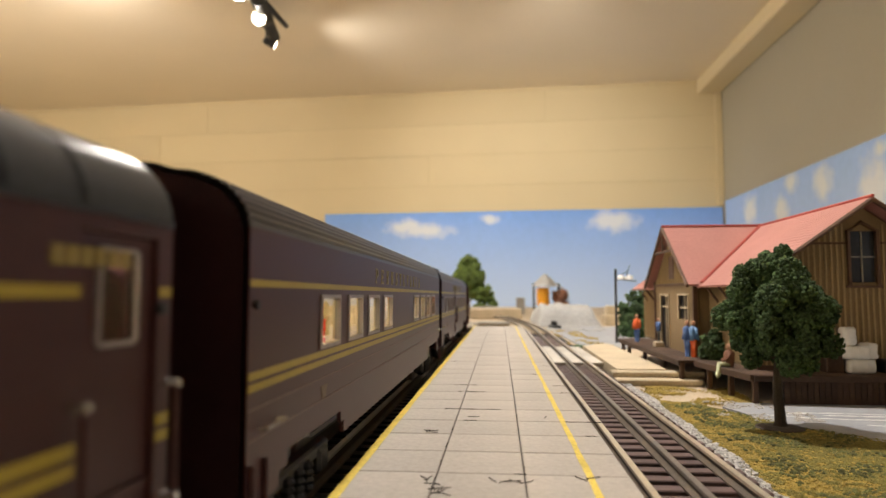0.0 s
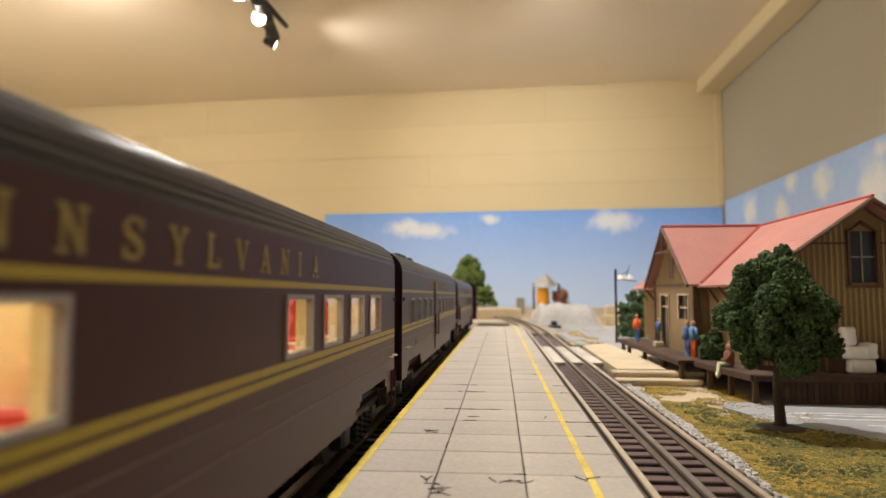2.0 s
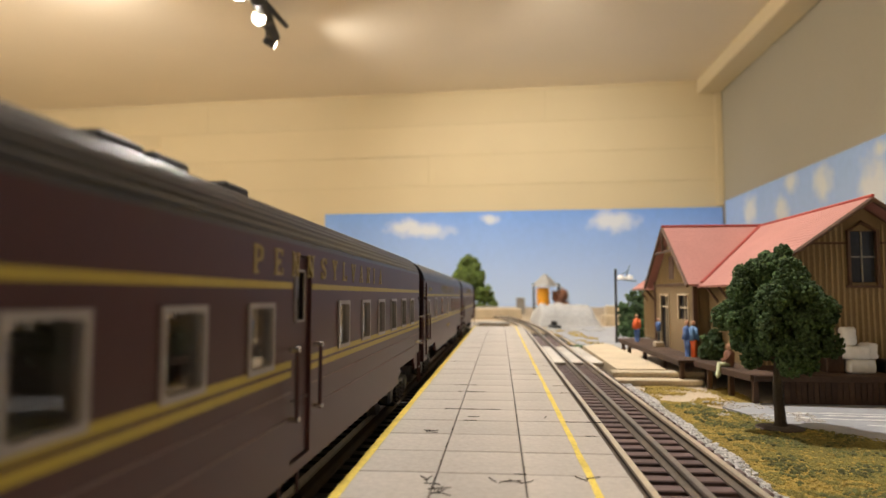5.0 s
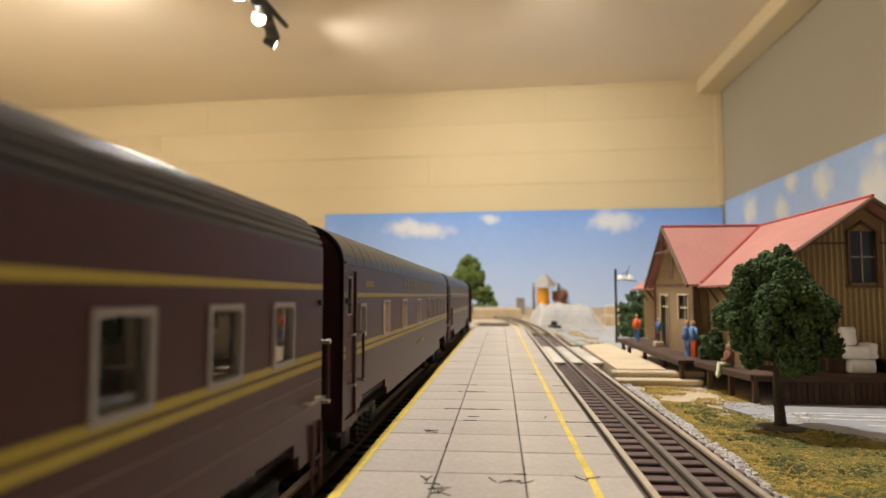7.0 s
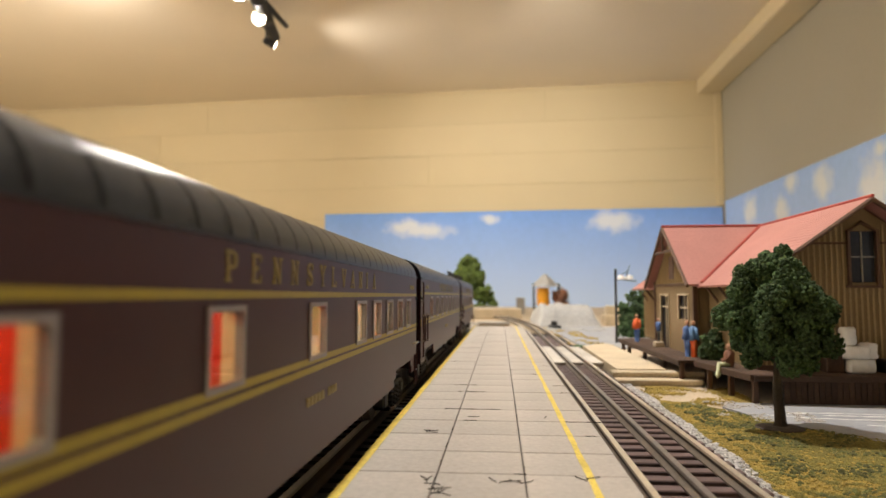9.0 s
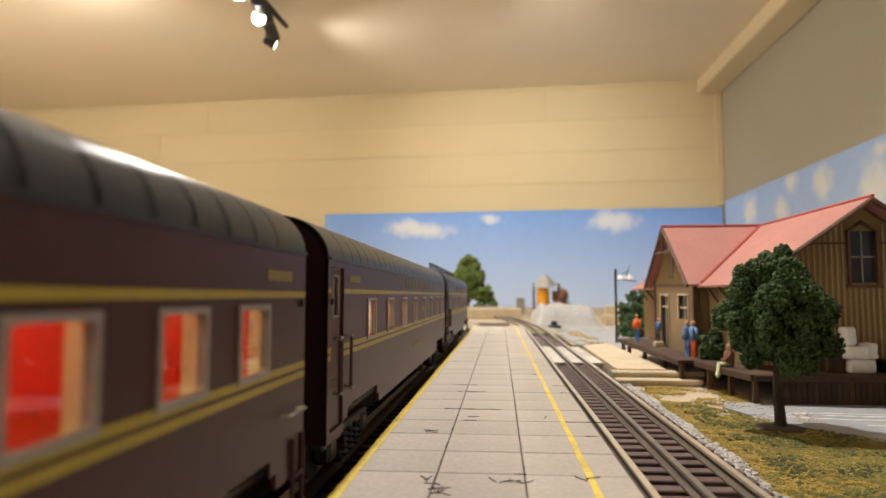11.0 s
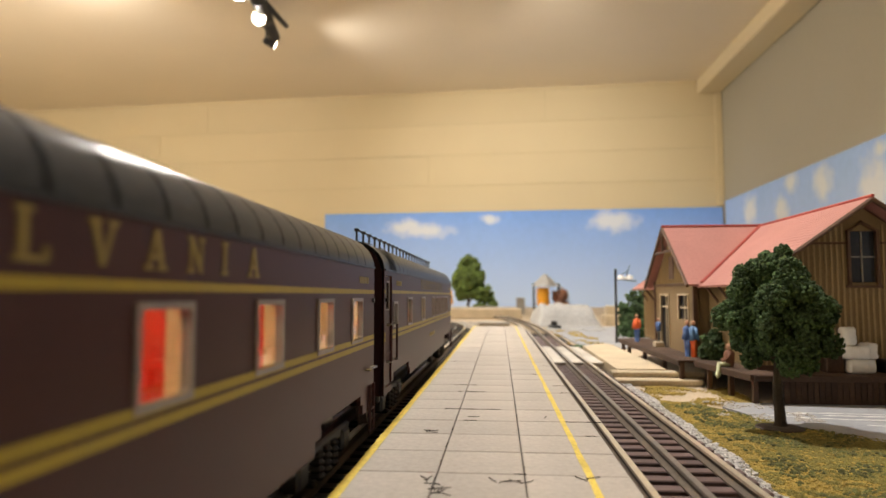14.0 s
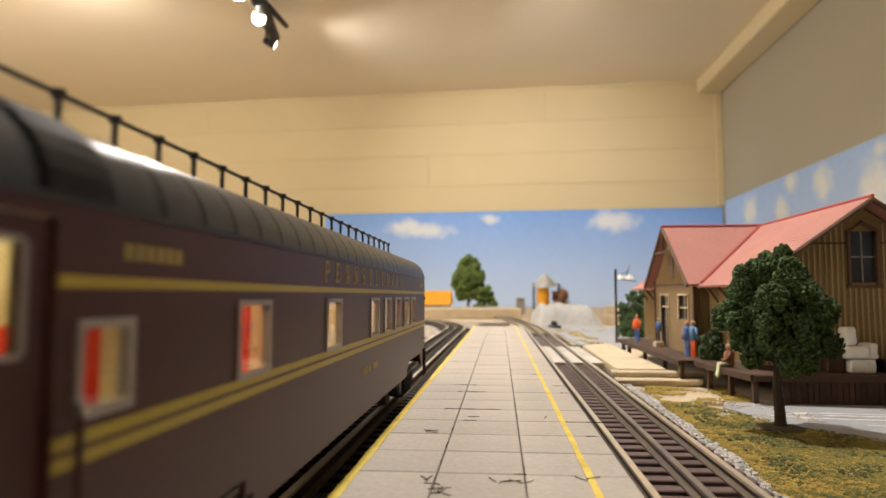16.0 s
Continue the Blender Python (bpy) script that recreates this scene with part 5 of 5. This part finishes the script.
def landscape():
    rnd_t = random.Random(77)
    # ballast shoulder of the right-hand line
    bm = bmesh.new()
    strip(bm, [(Vector((XR, y, 0)), 0.0) for y in np.linspace(-0.6, 1.2, 6)], [-0.030, -0.026, 0.026, 0.041], [-0.0008, 0.0020, 0.0020, -0.0008])
    tagged(part("trackbed", bm, "trackbed"), "dark trackbed between the ties", "trackbed", kind="structure")
    wob = lambda y: 0.008 * noise.noise(Vector((0, y * 14, 3)))
    scatter("ballast", "loose pale grey ballast stones beside the rails", "ballast", "ballast", 5600, 2, (0.0835, 0.115, 0.14, 0.53, lambda x, y: x < 0.1025 + wob(y)), 0.00105, z=0.0012)
    scatter("ballast", "few stray ballast stones between the ties", "ballast", "ballast", 260, 12, (0.040, 0.088, 0.14, 0.55, lambda x, y: True), 0.0007, z=0.0021)
    # mustard turf patch and asphalt behind it
    def turf(x, y):
        edge = 0.098 + wob(y) * 0.8
        back = 0.455 + 0.018 * noise.noise(Vector((x * 26, 1, 0))) + 0.006 * noise.noise(Vector((x * 120, 4, 0)))
        back -= max(0, min(x, 0.155) - 0.125) * 2.3 + max(0, min(x, 0.20) - 0.155) * 1.30 + max(0, x - 0.20) * 0.25
        return x > edge and y < back
    green = lambda x, y: 0.8 * noise.noise(Vector((x * 24, y * 24, 7))) + 0.6 * noise.noise(Vector((x * 90, y * 90, 2))) + 0.9 * noise.noise(Vector((x * 260, y * 260, 5))) > 0.05 - 0.75 * min(1, max(0, (x - 0.116) * 16)) + max(0, 0.235 - y) * 2.2
    scatter("turf", "mustard yellow flocked turf", "turf", "turf", 52000, 4, (0.095, 0.245, 0.17, 0.48, lambda x, y: turf(x, y) and not (green(x, y) and rnd_t.random() < 0.85)), 0.00042, z=0.0002)
    scatter("turf", "olive green flocked turf tufts", "turf", "turf_green", 64000, 6, (0.10, 0.245, 0.17, 0.47, lambda x, y: turf(x, y) and green(x, y)), 0.00050, z=0.0003, up=0.9)
    clumpy = lambda x, y: turf(x, y) and noise.noise(Vector((x * 55, y * 55, 11))) + 0.5 * noise.noise(Vector((x * 170, y * 170, 3))) > 0.05
    scatter("turf", "coarse dark olive turf clumps", "turf", "turf_dark", 2600, 51, (0.112, 0.245, 0.19, 0.44, clumpy), 0.0011, z=0.0002, up=0.8)
    scatter("turf", "coarse yellow turf clumps", "turf", "turf", 1100, 53, (0.102, 0.22, 0.19, 0.45, turf), 0.0009, z=0.0002, up=0.8)
    scatter("rubble", "white plaster crumbs at the road's edge", "rubble", "whitewood", 260, 57, (0.125, 0.185, 0.385, 0.455, lambda x, y: noise.noise(Vector((x * 70, y * 70, 8))) > 0.12), 0.0010, z=0.0006)
    scatter("turf", "thin yellow turf on the sandy strip", "turf", "turf", 3500, 9, (0.105, 0.175, 0.38, 0.53, lambda x, y: not turf(x, y) and noise.noise(Vector((x * 45, y * 45, 4))) + rnd_t.uniform(-0.3, 0.3) > 0.2), 0.0007, z=0.0)
    pts = []
    for k in range(40):
        x = 0.099 + 0.24 * k / 39
        y = 0.14
        while turf(x, y) or y < 0.2:
            y += 0.004
        pts.append((x, y - 0.004))
    sheet("turf_bed", "turf", [(0.099, 0.10), (0.339, 0.10)] + pts[::-1], -0.0008, 0.0002, "mustard scatter under the turf", "turf", "structure")
    scatter("ballast", "pale ballast along the curve", "ballast", "ballast", 2600, 19, (-0.24, -0.04, 0.95, 1.75, lambda x, y: abs(math.hypot(x - XT + RADIUS, max(0, y - BEND)) - RADIUS) > 0.026 or (y < BEND and abs(x - XT) > 0.026)), 0.0016, z=0.0)
    sheet("road", "road", [(0.152, 0.388), (0.175, 0.352), (0.20, 0.318), (0.36, 0.27), (0.36, 0.4465), (0.155, 0.452), (0.142, 0.435)], -0.0006, 0.0007, "grey painted roadway with white scrapes by the depot", "road", "structure")
    rnd = random.Random(8)
    for pts in ([(0.158, 0.405), (0.176, 0.398), (0.20, 0.394), (0.24, 0.392)], [(0.19, 0.406), (0.22, 0.404), (0.26, 0.401)], [(0.172, 0.412), (0.20, 0.414), (0.235, 0.409), (0.26, 0.414)], [(0.20, 0.378), (0.23, 0.370), (0.26, 0.362)]):
        bm = bmesh.new()
        prev = None
        for i in range(len(pts) * 6 - 5):
            k = min(i // 6, len(pts) - 2)
            f = i / 6 - k
            x = pts[k][0] + (pts[k + 1][0] - pts[k][0]) * f
            y = pts[k][1] + (pts[k + 1][1] - pts[k][1]) * f + rnd.uniform(-0.0006, 0.0006)
            w = 0.0005 + 0.0012 * abs(math.sin(i * 0.8)) * rnd.random()
            row = [bm.verts.new((x, y - w, 0.0011)), bm.verts.new((x, y + w, 0.0011))]
            if prev:
                bm.faces.new((*prev, row[1], row[0]))
            prev = row
        tagged(part("road_marking", bm, "white"), "scraped white paint streak on the roadway", "road marking", kind="structure")
    # timber crossing and loading slab
    cr = empty("track_crossing", Matrix(), "pale timber crossing boards laid between the rails", "crossing")
    for x0, x1 in ((0.0510, 0.0622), (0.0678, 0.0790), (0.0850, 0.0975)):
        for k in range(3):
            bm = bmesh.new()
            box(bm, x0, x1, 0.630 + k * 0.0635, 0.693 + k * 0.0635, 0.0036, 0.0082, bevel=0.0004)
            part("board", bm, "whitewood", cr)
    sheet("loading_slab", "timber", [(0.0985, 0.566), (0.1405, 0.566), (0.1405, 0.87), (0.102, 0.82)], -0.001, 0.0095, "tan sanded slab beside the depot deck", "slab")
    for y, z, xa, xb in ((0.556, 0.0092, 0.0925, 0.166), (0.5425, 0.0046, 0.0935, 0.1615)):
        bm = bmesh.new()
        box(bm, xa, xb, y - 0.008, y + 0.006, z - 0.0045, z, bevel=0.0009)
        box(bm, xa + 0.004, xb - 0.004, y - 0.006, y + 0.005, -0.001, z - 0.0045)
        tagged(part("timber_step", bm, "timber"), "pale worn timber step plank", "step", "timber steps")


def distance():
    # pale boards past the platform's end
    for x0, x1, y, z0, z1 in ((-0.045, 0.02, 1.30, 0.0, 0.015), (-0.25, 0.065, 2.0, 0.0, 0.032)):
        bm = bmesh.new()
        box(bm, x0, x1, y, y + 0.05, z0 - 0.001, z1, bevel=0.003)
        tagged(part("timber_baulk", bm, "timber"), "pale timber baulk lying across the layout", "timber", "timber baulks")
    for x, y, z, w, turn in ((-0.03, 1.262, 0.0, 0.055, 8), (0.0, 1.285, 0.0, 0.045, -14), (-0.012, 1.30, 0.0152, 0.06, 4), (-0.02, 1.32, 0.0152, 0.05, -9), (0.012, 1.275, 0.0, 0.03, 40), (-0.06, 2.02, 0.0322, 0.13, 3), (-0.15, 2.02, 0.0322, 0.10, -5)):
        bm = bmesh.new()
        box(bm, -w / 2, w / 2, -0.006, 0.006, 0, 0.0042, bevel=0.0006)
        ob = part("plank", bm, "whitewood")
        ob.matrix_world = pose(x, y, z - (0.001 if z == 0 else 0), 0, 0, turn)
        tagged(ob, "weathered pale plank dropped past the platform's end", "plank", "loose planks")
    # crumpled white plaster mound
    bm = bmesh.new()
    n = 26
    rows = []
    for j in range(n + 1):
        row = []
        for i in range(n + 1):
            u, v = i / n, j / n
            x, y = 0.085 + 0.15 * u, 1.52 + 0.4 * v
            e = min(u, 1 - u, v * 1.5, (1 - v)) * 9
            h = min(1, e) * (0.044 + 0.012 * noise.noise(Vector((x * 16, y * 10, 0))) + 0.01 * noise.noise(Vector((x * 60, y * 40, 5))))
            row.append(bm.verts.new((x, y, -0.001 + max(0, h))))
        rows.append(row)
    for a, b in zip(rows, rows[1:]):
        for i in range(n):
            bm.faces.new((a[i], a[i + 1], b[i + 1], b[i]))
    tagged(part("plaster_mound", bm, "plaster", smooth=True), "crumpled white plaster cloth mound", "mound")
    # silo with an orange tank
    s = empty("coaling_tower", Matrix.Translation((0.20, 2.9, 0)), "small industrial tower with orange tank and galvanised cap", "tower")
    bm = bmesh.new()
    tube(bm, [(-0.01, 0, 0.025), (-0.01, 0, 0.035), (-0.01, 0, 0.105)], 0.028, 18, taper=[0.02, 0.028, 0.028])
    part("tank", bm, "orange", s, "bright orange tank")
    bm = bmesh.new()
    tube(bm, [(-0.003, 0, 0.11), (-0.003, 0, 0.12), (0.0, 0, 0.165)], 0.05, 18, taper=[0.053, 0.05, 0.008])
    part("cap", bm, "galvan", s)
    for dx, dy in ((-0.05, -0.02), (0.06, -0.02), (-0.05, 0.04), (0.06, 0.04)):
        bm = bmesh.new()
        tube(bm, [(dx, dy, -0.001), (dx, dy, 0.125)], 0.003, 6)
        part("leg", bm, "black", s)
    bm = bmesh.new()
    tube(bm, [(0.0, 0, 0.165), (0.10, 0, 0.075)], 0.004, 6)
    tube(bm, [(0.10, 0, 0.08), (0.10, 0, 0.0)], 0.003, 6)
    part("chute", bm, "galvan", s)
    bm = bmesh.new()
    rnd = random.Random(4)
    for _ in range(24):
        blob(bm, (rnd.uniform(0.038, 0.085), rnd.uniform(-0.03, 0.03), rnd.uniform(0.0, 0.09)), 0.017, rnd, 1, 0.5)
    heap = part("scrap_heap", bm, "rust")
    heap.location = (0.20, 2.9, 0)
    tagged(heap, "rusty brown scrap heap", "heap")
    bm = bmesh.new()
    box(bm, 0.064, 0.096, 2.55, 2.59, -0.001, 0.056, bevel=0.003)
    box(bm, 0.061, 0.099, 2.545, 2.595, 0.0562, 0.062, bevel=0.002)
    tagged(part("relay_cabinet", bm, "grey_lining"), "weathered grey relay cabinet", "cabinet")
    # far greenery
    tree(-0.115, 2.35, 0, 0.21, "olive green model tree at the end of the layout", (0.050, 0.082, 0.132), 21, "leaf_far", 0.011, 3000, 0.006, 0.3, base=False)
    bush(-0.045, 2.3, 0, 0.05, 0.105, "dark green foam bush below the tree", 22, "leaf_far", 0.016, 40)
    bush(0.240, 1.15, 0, 0.034, 0.080, "dark green foam bush beside the depot", 31, "leaf", 0.010, 170)
    bush(0.1725, 0.548, 0.0198, 0.0105, 0.026, "green foam bush on the depot deck", 33, "leaf", 0.0034, 110)
    # orange depot past the curve
    h = empty("shed", Matrix.Translation((-0.32, 2.55, 0)), "small shed with orange roof past the track's curve", "shed")
    bm = bmesh.new()
    box(bm, -0.12, 0.12, -0.06, 0.06, -0.001, 0.040)
    part("wall", bm, "white", h)
    bm = bmesh.new()
    vs = [bm.verts.new(p) for p in ((-0.13, -0.075, 0.036), (0.13, -0.075, 0.036), (0.13, 0, 0.09), (-0.13, 0, 0.09), (-0.13, 0.075, 0.036), (0.13, 0.075, 0.036))]
    for q in ((0, 1, 2, 3), (3, 2, 5, 4), (0, 3, 4), (1, 5, 2), (0, 4, 5, 1)):
        bm.faces.new([vs[i] for i in q])
    part("roof", bm, "orange", h, "orange pitched roof")
    # street lamp by the depot
    sl = empty("street_lamp", Matrix.Translation((0.175, 1.0, 0)), "black lamp post with two white shaded lamps", "street lamp")
    bm = bmesh.new()
    tube(bm, [(0, 0, -0.001), (0, 0, 0.1115)], 0.0018, 8)
    tube(bm, [(0, 0, 0.0955), (0.012, 0, 0.096), (0.030, 0, 0.0935)], 0.0009, 6)
    tube(bm, [(0.006, 0, 0.102), (0.018, 0, 0.108), (0.0215, 0, 0.117)], 0.0007, 6)
    tube(bm, [(0.016, 0, 0.097), (0.018, 0, 0.108)], 0.0007, 6)
    part("post", bm, "black", sl)
    for x in (0.0085, 0.0205):
        bm = bmesh.new()
        tube(bm, [(x, 0, 0.0962), (x, 0, 0.098), (x, 0, 0.1015), (x, 0, 0.103)], 0.006, 14, taper=[0.0065, 0.006, 0.0045, 0.001])
        part("shade", bm, "white", sl, "white lamp shade")
    # pale low wall along the far field, and the field's grey lot
    bm = bmesh.new()
    box(bm, 0.262, 0.345, 1.62, 1.66, 0.0245, 0.046, bevel=0.002)
    box(bm, 0.256, 0.35, 1.60, 1.68, -0.001, 0.024, bevel=0.002)
    tagged(part("low_wall", bm, "timber"), "pale yellow low retaining wall", "wall")
    sheet("parking_lot", "road", [(0.115, 0.90), (0.30, 0.90), (0.34, 1.5), (0.10, 1.5)], -0.0008, 0.0006, "grey gravel lot beyond the crossing", "lot", "structure")
    scatter("weeds", "dry yellow and green weeds along the lot", "weeds", "turf", 500, 41, (0.10, 0.16, 0.86, 1.5, lambda x, y: noise.noise(Vector((x * 40, y * 14, 2))) > 0.05), 0.0022, z=0.0)
    scatter("weeds", "small green weeds at the lot's edge", "weeds", "leaf", 60, 43, (0.10, 0.15, 0.88, 0.93, lambda x, y: noise.noise(Vector((x * 60, 1, 2))) > 0.0), 0.004, z=0.0)
    scatter("rubble", "pale plaster rubble beside the far track", "rubble", "plaster", 500, 44, (0.10, 0.22, 1.3, 1.56, lambda x, y: noise.noise(Vector((x * 30, y * 10, 9))) > -0.1), 0.0035, z=0.0)
    bm = bmesh.new()
    box(bm, 0.104, 0.130, 1.40, 1.44, -0.001, 0.008, bevel=0.002)
    box(bm, 0.110, 0.122, 1.41, 1.43, 0.0081, 0.017, bevel=0.002)
    tagged(part("switch_machine", bm, "black"), "small black switch machine beside the track", "switch machine")
    bm = bmesh.new()
    box(bm, 0.0, 0.026, 1.206, 1.216, -0.001, 0.0125, bevel=0.002)
    tagged(part("debris_block", bm, "joint"), "dark broken block at the platform end", "debris")


def small_things():
    figurine(0.1590, 0.570, 0.0199, 0.031, "blue", "blue", "painted model figure in blue overalls on the deck", face=20)
    figurine(0.1625, 0.565, 0.0199, 0.031, "blue2", "orange_fig", "painted model figure in pale blue jacket on the deck", face=200)
    figurine(0.1600, 0.675, 0.0252, 0.024, "blue", "black", "small painted model figure in dark blue on a crate", face=0)
    figurine(0.1540, 0.750, 0.0199, 0.031, "orange_fig", "blue", "painted model figure in orange coat on the deck", face=40)
    figurine(0.1665, 0.492, 0.0200, 0.031, "rust", "green_fig", "seated model figure in pale green trousers on the deck edge", sit=True, face=-10)
    bm = bmesh.new()
    box(bm, 0.1555, 0.1645, 0.669, 0.681, 0.0199, 0.0252, bevel=0.0005)
    tagged(part("crate", bm, "timber"), "pale wooden crate by the depot door", "crate")
    rnd = random.Random(2)
    for x, y, z, w, h, r in ((0.2405, 0.4605, 0.0199, 0.0165, 0.0092, 6), (0.2375, 0.4615, 0.0293, 0.0165, 0.0085, -8), (0.2470, 0.4625, 0.0293, 0.0085, 0.0105, 15), (0.2345, 0.4635, 0.0380, 0.0080, 0.0125, 12)):
        bm = bmesh.new()
        box(bm, -w / 2, w / 2, -0.005, 0.005, 0, h, bevel=h * 0.13)
        bmesh.ops.subdivide_edges(bm, edges=bm.edges[:], cuts=1)
        for v in bm.verts:
            v.co += Vector((rnd.uniform(-1, 1), rnd.uniform(-1, 1), rnd.uniform(-0.6, 0.6) if v.co.z > h * 0.4 else 0)) * 0.0006
        ob = part("sack", bm, "white", smooth=True)
        ob.matrix_world = pose(x, y, z, 0, 0, r)
        tagged(ob, "stuffed white mail sack on the depot deck", "sack", "mail sacks")
    bm = bmesh.new()
    box(bm, 0.2195, 0.2305, 0.460, 0.471, 0.0199, 0.0345, bevel=0.0006)
    tagged(part("crate", bm, "deck"), "dark wooden crate against the depot wall", "crate")
    bm = bmesh.new()
    box(bm, 0.2560, 0.285, 0.458, 0.471, 0.0199, 0.0290, bevel=0.0012)
    tagged(part("trunk", bm, "black"), "black travel trunk on the depot deck", "trunk")


room()
lights()
ground()
tracks()
platform()
CARS = train()
station()
landscape()
distance()
tree(0.1498, 0.368, 0.0, 0.0985, "dark green foam model tree with a round base", (0.0265, 0.0335, 0.0628), 17, "leaf", 0.0013, 24000, 0.0028, 0.45)
small_things()
motions()
